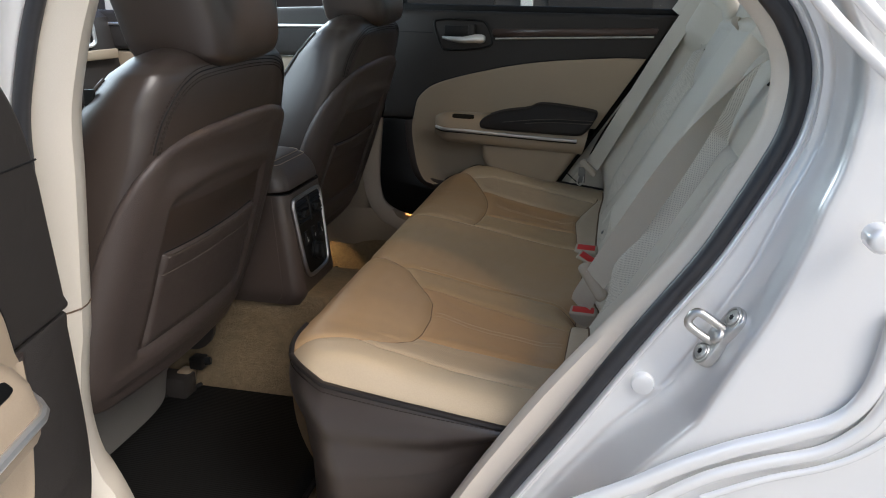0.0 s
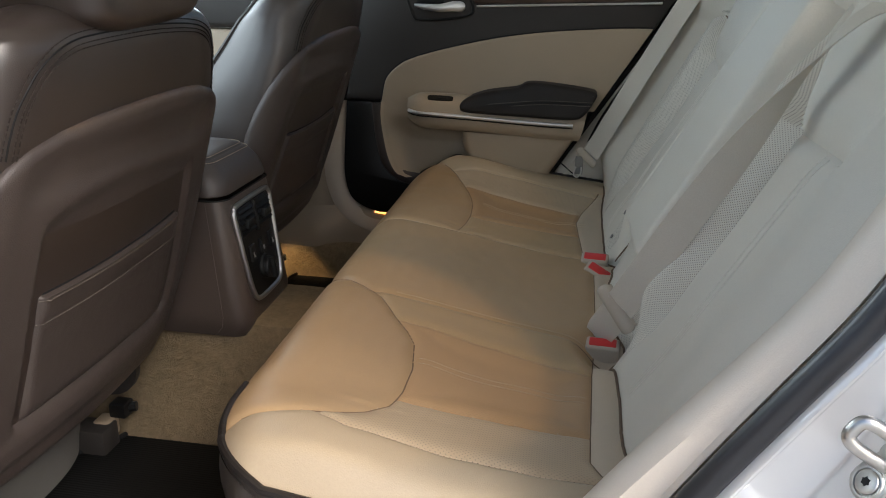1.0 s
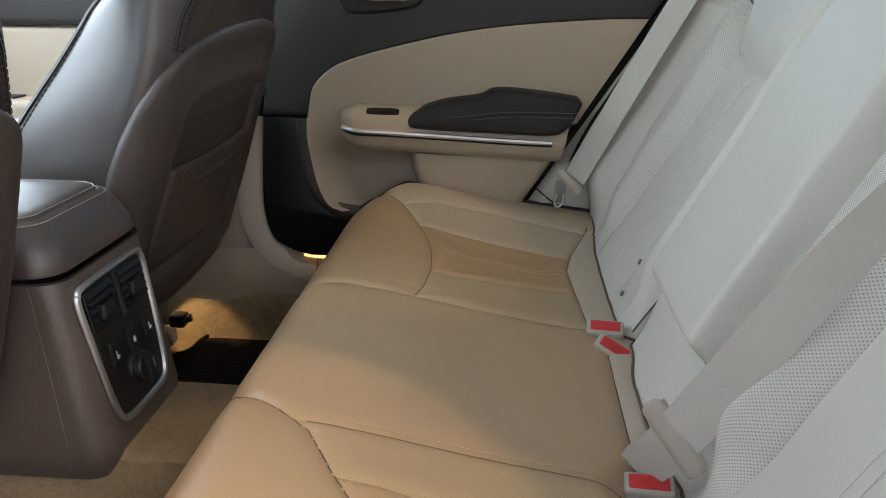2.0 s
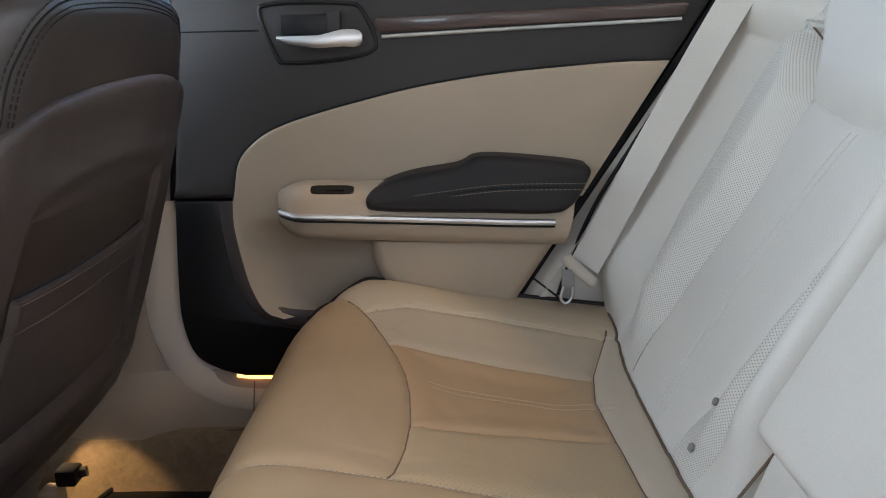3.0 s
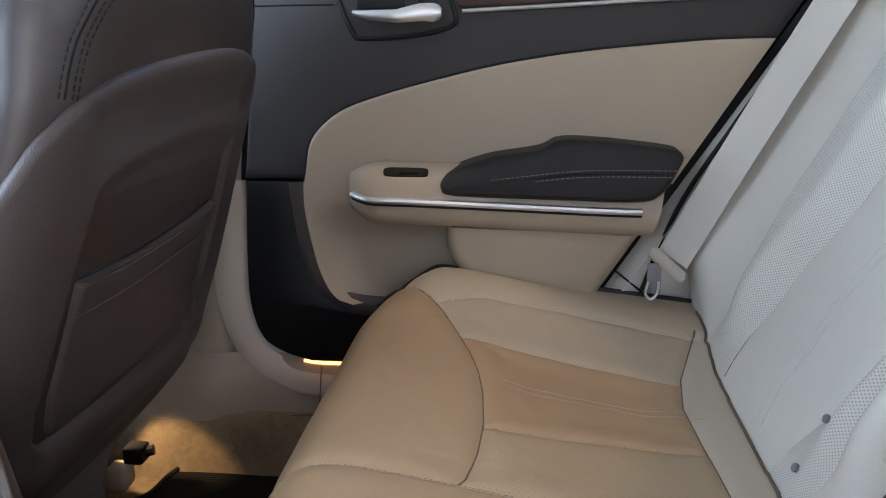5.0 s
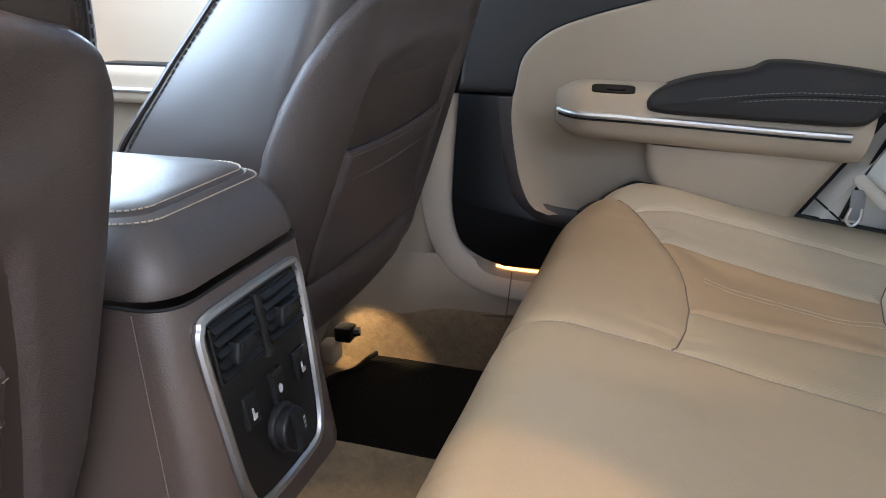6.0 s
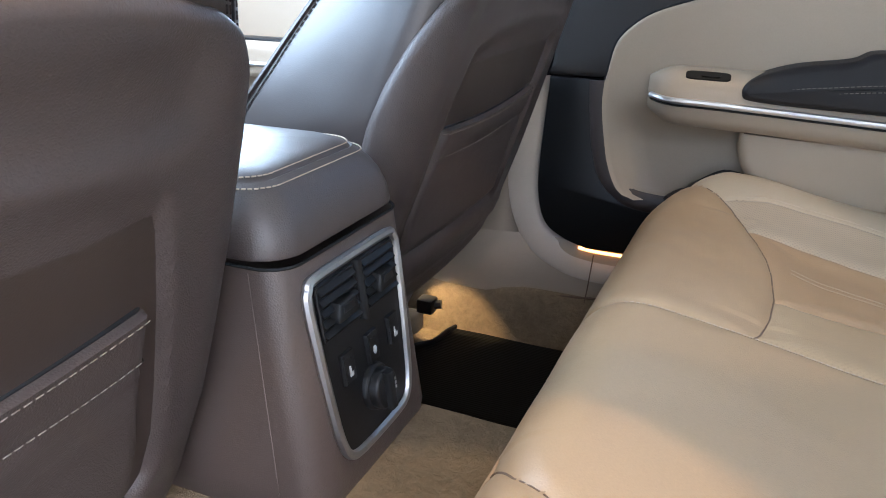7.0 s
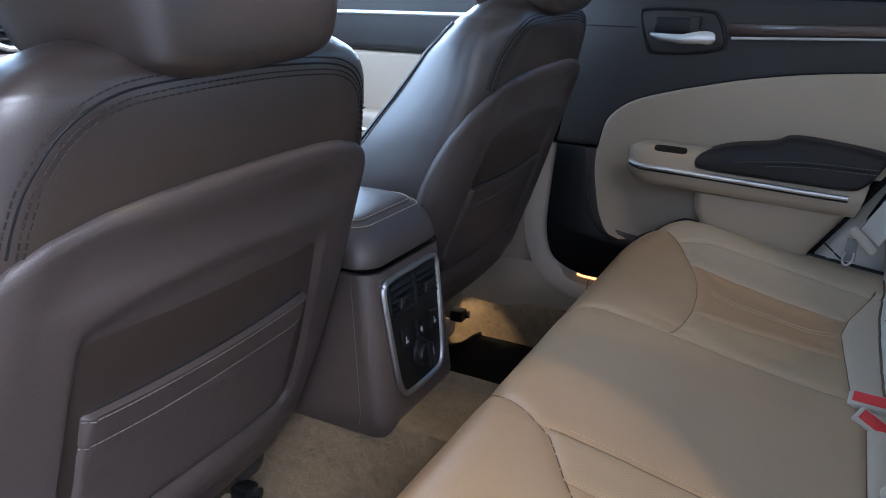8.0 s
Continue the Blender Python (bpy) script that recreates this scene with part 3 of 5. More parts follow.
def webbing(points, width_dir, w=0.024, n=10, end_dir=None):
    """A strap along points; its width turns from width_dir to end_dir."""
    line = curve(points, n)
    d0 = Vector(width_dir).normalized()
    d1 = Vector(end_dir).normalized() if end_dir else d0

    def f(i, k):
        p = line[i]
        d = d0.lerp(d1, smooth01(0, 1, i / (len(line) - 1))).normalized()
        t = (line[min(len(line) - 1, i + 1)] - line[max(0, i - 1)]).normalized()
        nn = t.cross(d).normalized() * 0.0008
        return p + d * w * [-1, 1, 1, -1][k] + nn * [1, 1, -1, -1][k]
    return sheet(f, list(range(len(line))), list(range(4)), False, True, True)


# ---- rear bench ----
PROFILE = curve([(0.12, 0.36, 0), (0.050, 0.38, 0), (0.012, 0.45, 0), (0.002, 0.53, 0), (0.008, 0.595, 0), (0.030, 0.637, 0), (0.065, 0.655, 0), (0.12, 0.652, 0), (0.20, 0.638, 0), (0.30, 0.618, 0), (0.40, 0.602, 0), (0.47, 0.594, 0), (0.52, 0.585, 0), (0.58, 0.57, 0)], 10)
ARC = [0.0]
for p, q in zip(PROFILE, PROFILE[1:]):
    ARC.append(ARC[-1] + (q - p).length)
PX, PZ = [p.x for p in PROFILE], [p.y for p in PROFILE]
ROLL_NEAR = [(0.0, -1), (0.10, -1), (0.1001, 0.0), (0.153, 0.045), (0.181, 0.091), (0.21, 0.130), (0.266, 0.165), (0.30, 0.190), (0.334, 0.207), (0.40, 0.218), (0.46, 0.218), (0.505, 0.211), (0.54, 0.192), (0.563, 0.160), (0.582, 0.11), (0.600, 0.056), (0.64, 0.0), (0.70, -0.05)]
ROLL_FAR = [(0.0, -1), (0.164, -1), (0.165, 0.188), (0.175, 0.194), (0.22, 0.202), (0.28, 0.205), (0.352, 0.200), (0.40, 0.192), (0.45, 0.178), (0.50, 0.158), (0.54, 0.138), (0.575, 0.110), (0.605, 0.078), (0.63, 0.04), (0.66, 0.0), (0.70, -0.05)]


def roll_at(y):
    return lerp(ROLL_FAR if y > 0 else ROLL_NEAR, abs(y))


SHOULDER = float(np.interp(0.052, PX[40:], ARC[40:]))


def seam_centre(s, y):
    return abs(y + 0.015) - 0.180


def seam_inner(s, y):
    return abs(y) - lerp([(0.2, 0.272), (0.457, 0.305)], np.interp(s, ARC, PX))


def seam_outer(s, y):
    return abs(y) - lerp([(0.18, 0.485), (0.457, 0.462)], np.interp(s, ARC, PX))


def seam_edge(s, y):
    return abs(y) - lerp([(0.10, 0.555), (0.18, 0.592), (0.30, 0.598), (0.47, 0.580)], np.interp(s, ARC, PX))


def bolster(s, y):
    x = float(np.interp(s, ARC, PX)) if s > SHOULDER - 0.05 else -0.2
    return (x - roll_at(y)) * (0.7 if 0.2 < abs(y) < 0.52 else 0.35)


def rear_line(y):
    """Where the rear band begins: it runs back into the outer corners."""
    return lerp([(-0.60, 0.475), (-0.52, 0.448), (-0.30, 0.454), (-0.15, 0.462), (0.10, 0.464), (0.20, 0.444), (0.40, 0.430), (0.48, 0.442), (0.60, 0.482)], y)


def seam_rear(s, y):
    return float(np.interp(s, ARC, PX)) - rear_line(y)


def zone(s, y):
    a = abs(y)
    if s < SHOULDER - 0.022 and a > (0.575 if y > 0 else 0.50):
        return "side_corner"
    if bolster(s, y) < 0 and a < 0.64:
        return "front_roll"
    if seam_centre(s, y) < 0:
        return "centre_panel" if seam_rear(s, y) < 0.0 else "rear_band"
    if seam_rear(s, y) > 0 and a < 0.60:
        return "rear_band"
    if seam_inner(s, y) < 0:
        return "inner_strip"
    if seam_outer(s, y) < 0:
        return "insert"
    if seam_edge(s, y) < 0:
        return "outer_strip"
    return "edge_panel"


def near_seam(s, y):
    """Distance to the nearest seam on the cushion."""
    z = zone(s, y)
    d = [abs(seam_centre(s, y)) if z != "front_roll" or y > 0 else 0.05, 0.05, abs(seam_rear(s, y)) if abs(y) < 0.60 else 0.05]
    if y < -0.101 or y > 0.165:
        d.append(abs(bolster(s, y)))
        if z not in ("front_roll",):
            d += [abs(seam_edge(s, y))]
            if abs(y) < 0.60:
                d.append(abs(seam_rear(s, y)))
            if z != "rear_band":
                d += [abs(seam_inner(s, y)), abs(seam_outer(s, y))]
    return min(d)


RIMZ = [(0.0, 0.655), (0.085, 0.664), (0.114, 0.664), (0.13, 0.659), (0.174, 0.652), (0.238, 0.643), (0.316, 0.633), (0.404, 0.622), (0.60, 0.598)]


def cushion(s, y):
    x, z = float(np.interp(s, ARC, PX)), float(np.interp(s, ARC, PZ))
    a = abs(y)
    corner = 0.13 * (1 - math.sqrt(max(0.0, 1 - (max(0.0, a - 0.50) / 0.206) ** 2)))
    x += corner * (1 - smooth01(0.0, 0.30, x))
    top = smooth01(0.40, 0.62, z)
    z += top * ((0.026 if y > 0 else 0.034) * smooth01(0.46, 0.66, a) * smooth01(-0.05, 0.2, x))
    zo = zone(s, y)
    if zo in ("insert", "inner_strip", "outer_strip"):
        z -= 0.007 * smooth01(0.0, 0.05, near_seam(s, y)) * (1 if zo == "insert" else 0.2)
    puff = 0.0065 * (1 - math.exp(-near_seam(s, y) / 0.007)) if s > SHOULDER - 0.12 else 0.0065
    wob = 0.0016 * noise.noise(Vector((x * 14, y * 14, 2.0))) + 0.0007 * noise.noise(Vector((x * 45, y * 30, 5.0)))
    z += top * (puff + wob)
    if top > 0.9:
        k = smooth01(0.645, 0.702, a) ** 2
        z += (lerp(RIMZ, x) + (0.010 if y > 0 else 0.0) - z) * k
    # a dip where the near buckle comes through
    z -= 0.050 * math.exp(-((x - 0.476) / 0.034) ** 2 - ((y + 0.212) / 0.042) ** 2)
    return (x, y, z)


bench = thing("rear_bench", "tan and cream leather rear bench with perforated panels and piping", "car seat", (0.25, 0, 0.40))
NS, NY = 210, 330
patch = regions(cushion, span(0.0, ARC[-1], NS), span(-0.702, 0.702, NY), lambda s, y: (zone(s, y), 0 if zone(s, y) in ("centre_panel",) else (1 if y > 0 else -1)), (seam_centre, bolster, seam_inner, seam_outer, seam_edge, seam_rear))
LOOK = {"centre_panel": (M_TAN, "plain tan centre panel"), "front_roll": (M_TAN, "padded tan front roll"), "insert": (M_TAN_P, "perforated tan insert"), "inner_strip": (M_TAN_C, "perforated tan strip"),
        "outer_strip": (M_EDGE_P, "perforated cream strip"), "rear_band": (M_BAND, "plain cream rear band"), "edge_panel": (M_EDGE, "cream outer edge panel"), "side_corner": (M_BROWN, "dark brown leather corner")}
for (name, _), me in patch.items():
    if name == "side_corner":
        continue
    mesh_part("cushion_" + name, me, LOOK[name][0], bench, LOOK[name][1])


def arc_of(x):
    return float(np.interp(x, PX[45:], ARC[45:]))


def on_cushion(x, y, lift=0.001):
    p = Vector(cushion(arc_of(x), y))
    p.z += lift
    return p


for s in (-1, 1):
    lines = {
        "centre_seam": [on_cushion(x, s * 0.180 - 0.015, -0.0006) for x in span(0.125 if s < 0 else 0.035, 0.47, 40)],
        "roll_seam": [on_cushion(roll_at(s * a), s * a, -0.0006) for a in span(0.120 if s < 0 else 0.166, 0.60, 90)],
        "edge_seam": [on_cushion(x, s * lerp([(0.10, 0.555), (0.18, 0.592), (0.30, 0.598), (0.47, 0.580)], x), -0.0006) for x in span(0.15, 0.452, 40)],
        "rear_seam": [on_cushion(rear_line(s * a), s * a, -0.0006) for a in span(0.0, 0.60, 60)],
    }
    for name, line in lines.items():
        part(name, tube(line, 0.0016, 5), M_SEAM, bench, "sunken seam")
    dbl = [[on_cushion(x, s * (0.378 + k), 0.0006) for x in span(0.222, 0.445, 30)] for k in (-0.006, 0.006)]
    part("insert_stitching", join(*[stitches(d, 0.006, 0.0042, 0.0005) for d in dbl]), M_THREAD_T, bench, "double row of pale stitching")
    part("edge_stitching", stitches([on_cushion(x, s * (lerp([(0.10, 0.555), (0.18, 0.592), (0.30, 0.598), (0.47, 0.580)], x) + 0.006), 0.0007) for x in span(0.15, 0.44, 40)], 0.006, 0.0042, 0.0006), M_THREAD_T, bench, "pale stitching")
    part("strip_stitching", stitches([on_cushion(x, s * 0.174 - 0.015, 0.0006) for x in span(0.15 if s < 0 else 0.06, 0.45, 40)], 0.006, 0.0042, 0.0005), M_THREAD_T, bench, "pale stitching")

# dark side of the cushion towards the doorway, with piping
for s in (-1, 1):
    S0 = SHOULDER - 0.022
    nose = [Vector(cushion(S0, s * a)) for a in span(0.575 if s > 0 else 0.50, 0.702, 24)]
    rim = nose[:-1] + [Vector(cushion(S0 + (arc_of(0.50) - S0) * k / 60, s * 0.702)) for k in range(61)]

    def flank(u, v):
        p = rim[u]
        f = smooth01(0.02, 0.24, p.x)
        out = Vector((-1 * (1 - f), s * f, 0))
        low = lerp([(0.03, 0.515), (0.08, 0.505), (0.15, 0.498), (0.22, 0.508), (0.295, 0.529), (0.357, 0.568), (0.40, 0.600), (0.5, 0.602)], p.x)
        low = min(low, p.z - 0.006)
        k = v / 14
        return p + out.normalized() * (0.012 * math.sin(math.pi * min(1, k * 1.6)) - 0.022 * k) + Vector((0, 0, (low - p.z) * k))
    part("side_panel", sheet(flank, list(range(len(rim))), list(range(15))), M_BROWN, bench, "dark brown leather side panel")
    part("piping", tube([p + Vector((0, s * 0.001, 0.001)) for p in rim], 0.0046, 8), M_PAD, bench, "dark leather piping")
    part("side_stitching", stitches([Vector(flank(i, 0.9)) + Vector((0, s * 0.0012, 0)) for i in range(3, len(rim))], 0.0065, 0.0045, 0.0008), M_STITCH, bench, "brown stitching")
    part("side_base", sheet(lambda u, v: Vector(flank(u, 14)) + Vector((0, -s * (0.006 + 0.02 * v), -0.17 * v + 0.004)), list(range(len(rim))), span(0, 1, 5)), M_BROWN, bench, "tucked lower edge of the side")

# ---- backrest ----
LEAN = 0.52
DIR = Vector((LEAN, 0, 1)).normalized()
NRM = Vector((-1, 0, LEAN)).normalized()
BOUT = [(0.585, 0.560), (0.605, 0.572), (0.647, 0.592), (0.70, 0.605), (0.805, 0.622), (0.944, 0.622), (1.02, 0.615), (1.05, 0.575), (1.3, 0.56)]
BIN = [(0.585, 0.470), (0.61, 0.480), (0.65, 0.497), (0.73, 0.497), (0.82, 0.472), (0.90, 0.468), (0.962, 0.472), (1.0, 0.50), (1.05, 0.55), (1.3, 0.56)]
NIN = [(0.60, 0.405), (0.888, 0.430), (1.0, 0.446), (1.1, 0.45)]
NINNER = [(0.585, 0.272), (0.90, 0.276), (0.945, 0.266), (0.958, 0.240), (0.975, 0.215), (1.013, 0.181), (1.05, 0.150), (1.3, 0.14)]
IIN = [(0.585, 0.275), (0.64, 0.272), (0.83, 0.240), (0.95, 0.225), (1.3, 0.22)]


def b_out(z, y):
    return abs(y) - (lerp(BOUT, z) if y > 0 else 0.610)


def b_in(z, y):
    return abs(y) - (lerp(BIN, z) if y > 0 else lerp(NIN, z))


def b_inner(z, y):
    return abs(y) - lerp(IIN if y > 0 else NINNER, z)


def b_mid(z, y):
    return abs(y - 0.010) - 0.137


def b_roll(z, y):
    return y - 0.203


def b_pad(z, y):
    if y < 0:
        return z - 0.942
    return z - lerp([(0.0, 0.94), (0.36, 0.946), (0.47, 0.963), (0.50, 0.99), (0.55, 1.05), (0.6, 1.3)], abs(y))


def b_zone(z, y):
    if b_mid(z, y) < 0:
        return "armrest_panel"
    if b_out(z, y) > 0:
        return "side_wing"
    if b_in(z, y) > 0:
        return "outer_bolster"
    if b_pad(z, y) > 0 and b_inner(z, y) > 0:
        return "shoulder_pad"
    if b_inner(z, y) > 0:
        return "insert"
    return "inner_roll" if 0 < y < 0.203 else "inner_bolster"


def b_near(z, y):
    d = [abs(b_mid(z, y)), 0.06]
    if b_mid(z, y) > 0:
        d += [abs(b_inner(z, y))] + ([abs(b_out(z, y))] if y > 0 else [])
        if z < 1.04 and y > 0:
            d.append(abs(b_in(z, y)))
        if b_inner(z, y) > 0 and b_in(z, y) < 0:
            d.append(abs(b_pad(z, y)))
        if y > 0:
            d.append(abs(b_roll(z, y)))
    return min(d)


def backrest(z, y):
    x = 0.508 + LEAN * (z - 0.60)
    zo = b_zone(z, y)
    d = b_near(z, y)
    puff = 0.010 * (1 - math.exp(-d / 0.010))
    if zo in ("outer_bolster", "inner_bolster"):
        puff += 0.026 * smooth01(0, 0.05, d) if y > -0.40 else 0.014 * smooth01(0, 0.10, b_in(z, y))
    if zo == "shoulder_pad":
        puff += (0.012 if y > 0 else 0.003) * smooth01(0, 0.04, d)
    if zo == "armrest_panel":
        # the folded armrest ends above a set-back filler panel
        hang = smooth01(0.676, 0.694, z)
        puff += (0.008 + 0.030 * hang) * smooth01(0, 0.028, d) - 0.012 * math.exp(-((z - 0.680) / 0.004) ** 2) * smooth01(0.0, 0.03, d)
    if zo == "inner_roll":
        puff += 0.030 * math.sin(math.pi * min(1.0, max(0.0, (y - 0.147) / 0.056))) ** 0.6
    if zo == "side_wing":
        puff += 0.072 * smooth01(0.0, 0.085, b_out(z, y)) if y > 0 else 0.014 + 0.030 * smooth01(0.0, 0.075, b_out(z, y))
    # the pads run out into one even line above the cushion
    puff = 0.016 + (puff - 0.016) * smooth01(0.600, 0.700, z) if zo != "armrest_panel" else puff
    if y < -0.675:
        puff -= 0.070 * ((-0.675 - y) / 0.070) ** 2
    puff += 0.002 * noise.noise(Vector((z * 10, y * 10, 7.0)))
    x += smooth01(0.69, 0.60, z) * (0.030 * math.exp(-((y + 0.195) / 0.040) ** 2) + 0.014 * math.exp(-((y - 0.110) / 0.060) ** 2))
    lift = 0.05 * smooth01(1.03, 1.095, z) * smooth01(0.56, 0.62, abs(y))
    return Vector((x + LEAN * lift, y, z + lift)) + NRM * puff


back = bench
patch = regions(backrest, span(0.555, 1.095, 112), span(-0.745, 0.715, 306), lambda z, y: (b_zone(z, y), 0 if b_zone(z, y) in ("armrest_panel",) else (1 if y > 0 else -1)), (b_mid, b_roll, b_out, b_in, b_inner, b_pad))
BLOOK = {"armrest_panel": (M_CREAM, "plain folded centre armrest"), "side_wing": (M_CREAM, "plain cream side wing"), "outer_bolster": (M_CREAM_P, "perforated bolster"),
         "inner_bolster": (M_CREAM_P, "perforated bolster"), "inner_roll": (M_CREAM, "plain padded roll beside the armrest"), "shoulder_pad": (M_CREAM_F, "perforated shoulder pad"), "insert": (M_CREAM_F, "finely perforated insert")}
for (name, side), me in patch.items():
    plain = name in ("outer_bolster", "shoulder_pad", "insert") and side < 0
    mesh_part("back_" + name, me, M_CREAM if plain else BLOOK[name][0], back, "plain cream leather" if plain else BLOOK[name][1])
for s in (-1, 1):
    for k in (-0.007, 0.007):
        line = [backrest(z, s * (lerp([(0.6, 0.342), (0.65, 0.366), (0.75, 0.369), (0.92, 0.332)] if s > 0 else [(0.6, 0.375), (0.92, 0.395)], z) + k)) + NRM * 0.0008 for z in span(0.61, 0.935, 40)]
        part("insert_stitching", stitches(line, 0.006, 0.0042, 0.0006), M_THREAD_L, back, "pale stitching")
for s in (-1, 1):
    part("mid_seam", tube([backrest(z, 0.010 + s * 0.137) - NRM * 0.001 for z in span(0.60, 1.09, 40)], 0.0016, 5), M_SEAM, back, "sunken seam")
    if s > 0:
        part("bolster_seam", tube([backrest(z, lerp(BIN, z)) - NRM * 0.001 for z in span(0.60, 1.04, 40)], 0.0015, 5), M_SEAM, back, "sunken seam")

for z in (0.618, 0.668):
    eye = backrest(z, 0.24) + NRM * 0.001
    part("vent_eyelet", tube([eye, eye + NRM * 0.003], 0.0045, 10), M_GREY, back, "small grey eyelet")
part("armrest_gap", tube([backrest(0.680, y) + NRM * 0.001 for y in span(-0.10, 0.12, 20)], 0.0026, 6), M_SEAM, back, "dark slot under the folded armrest")


def meet(y):
    """Where the backrest dips into the cushion."""
    for z in span(0.57, 0.68, 110):
        p = backrest(z, y)
        if p.z > cushion(arc_of(p.x), y)[2]:
            return p
    return p


# a thin brown tube painted in for the shadow where backrest and cushion meet
part("back_gap_shade", tube([meet(y) + Vector((-0.0012, 0, 0.001)) for y in span(-0.66, 0.66, 220)], 0.0020, 6), M_SEAM, back, "brown line for the shade between cushion and backrest")

# rolled top edge and headrests
part("back_top_roll", tube([backrest(1.095, y) + Vector((0.022, 0, -0.004)) for y in span(-0.70, 0.70, 60)], 0.024, 12), M_CREAM, back, "rolled cream top edge")


def rear_headrest(y0, hw):
    def f(u, a):
        k = abs(u * 2 - 1)
        r = max(0.05, (1 - k ** 5) ** 0.35) if k < 1 else 0.05
        c, n = math.cos(a), math.sin(a)
        cc, nn = math.copysign(abs(c) ** 0.55, c), math.copysign(abs(n) ** 0.55, n)
        return Vector((0.81 + 0.045 * cc * r + 0.04 * u, y0 + hw * nn * (0.75 + 0.25 * r), 1.105 + 0.15 * u))
    h = part("rear_headrest", sheet(f, [0, 0.01, 0.04, 0.1] + span(0.2, 0.8, 6) + [0.9, 0.96, 0.99, 1.0], [2 * math.pi * i / 32 for i in range(32)], False, True, True), M_CREAM, bench, "cream leather headrest")
    for w in (-0.05, 0.05):
        part("post", tube([(0.80, y0 + w, 1.08), (0.81, y0 + w, 1.12)], 0.006, 8), M_CHROME, h, "chrome post")


rear_headrest(0.0, 0.12)
rear_headrest(0.40, 0.125)
rear_headrest(-0.42, 0.125)
part("pull_strap", tube(curve([(0.735, 0.03, 1.10), (0.715, 0.05, 1.125), (0.725, 0.09, 1.135), (0.735, 0.11, 1.105)], 6), 0.006, 6, flat=0.3), M_BELT, bench, "small cream pull strap")

# parcel shelf behind the backrest
shelf = part("parcel_shelf", box((0.80, -0.70, 1.13), (1.30, 0.70, 1.16), 0.01), M_HEAD)
tagged(shelf, "pale cloth shelf behind the rear bench", "shelf", kind="structure")

# ---- front seats ----


def front_seat(cy, m, label, fore=0.0, up=0.0, wrap=0.04, centre=0.0):
    """A front seat seen from behind; m is +1 where the moulded wall of the back stands at the larger y."""
    t = thing("front_seat", label, "car seat", (-0.45 + fore, cy, 0.30), "front seats")
    # height: x of the rear face, half width, depth from the rear face to the front edge
    REAR = [(0.505, -0.272), (0.525, -0.256), (0.58, -0.236), (0.70, -0.195), (0.80, -0.161), (0.88, -0.134), (0.955, -0.108), (0.99, -0.097), (1.02, -0.088), (1.045, -0.083), (1.065, -0.084), (1.078, -0.090), (1.087, -0.102), (1.092, -0.122)]
    HALF = [(0.505, 0.206), (0.525, 0.236), (0.58, 0.265), (0.66, 0.274), (0.72, 0.272), (0.80, 0.266), (0.88, 0.257), (0.955, 0.245), (1.01, 0.236), (1.035, 0.227), (1.055, 0.214), (1.07, 0.192), (1.083, 0.158), (1.092, 0.11)]
    DEEP = [(0.505, 0.13), (0.54, 0.20), (0.60, 0.245), (0.70, 0.24), (0.79, 0.225), (0.85, 0.20), (0.92, 0.175), (1.0, 0.148), (1.05, 0.118), (1.075, 0.092), (1.092, 0.05)]
    rear_z, rear_x = [a for a, _ in REAR], [b for _, b in REAR]

    def round_at(z):
        return lerp([(0.93, 0.055), (1.0, 0.080), (1.06, 0.092)], z)

    def surf(s, z, lift=0.0):
        """The outside at height z: s runs over the rear face, round the corner and forward along the side."""
        xr, hw, deep = float(np.interp(z, rear_z, rear_x)) + fore, lerp(HALF, z), lerp(DEEP, z)
        a, g = abs(s), 1 if s >= 0 else -1
        rx, ry = wrap * min(1.0, deep / 0.15) * lerp([(0.95, 1.0), (1.02, 1.5)], z), round_at(z)
        flat, arc = hw - ry, 1.36 * ry
        bow = 0.010
        if a <= flat:
            x, w, nx, nw = xr - bow * (a / flat) ** 2, a, 1.0, 0.0
        elif a <= flat + arc:
            k = (a - flat) / arc * math.pi / 2
            x, w, nx, nw = xr - bow - rx * (1 - math.cos(k)), flat + ry * math.sin(k), math.cos(k), math.sin(k)
        else:
            d = min(1.0, (a - flat - arc) / 0.20)
            x = xr - bow - rx - (deep - rx - bow) * d
            w = hw + 0.006 * math.sin(math.pi * d) - 0.024 * d * d * smooth01(0.80, 1.02, z)
            nx, nw = 0.0, 1.0
        return Vector((x + nx * lift, cy + centre + g * (w + nw * lift), z + up))

    def reach(z):
        return lerp(HALF, z) + 0.36 * round_at(z)
    zs = sorted(set([0.505, 0.510, 0.517] + [round(z, 4) for z in span(0.525, 0.94, 26) + span(0.955, 1.04, 12) + span(1.046, 1.092, 16)]))
    arcs = [-1.0] + span(-0.96, 0.96, 84) + [1.0]

    def body(z, k):
        """Once round at height z: the outside, then back along the front face."""
        if k < len(arcs):
            end = reach(z) + 0.20
            p = surf(arcs[k] * end, z)
            p.z += 0.0012 * noise.noise(Vector((p.y * 13, p.z * 13, cy)))
            return p
        q = (k - len(arcs) + 1) / 14
        a, b = surf(reach(z) + 0.20, z), surf(-reach(z) - 0.20, z)
        p = a.lerp(b, q)
        p.x += 0.045 * math.sin(math.pi * q) * smooth01(1.09, 1.0, z) - 0.012 * math.sin(math.pi * q) * smooth01(1.0, 1.09, z)
        return p
    part("backrest", sheet(body, zs, list(range(len(arcs) + 13)), False, True, True), M_BROWN, t, "dark brown leather backrest", angle=60)

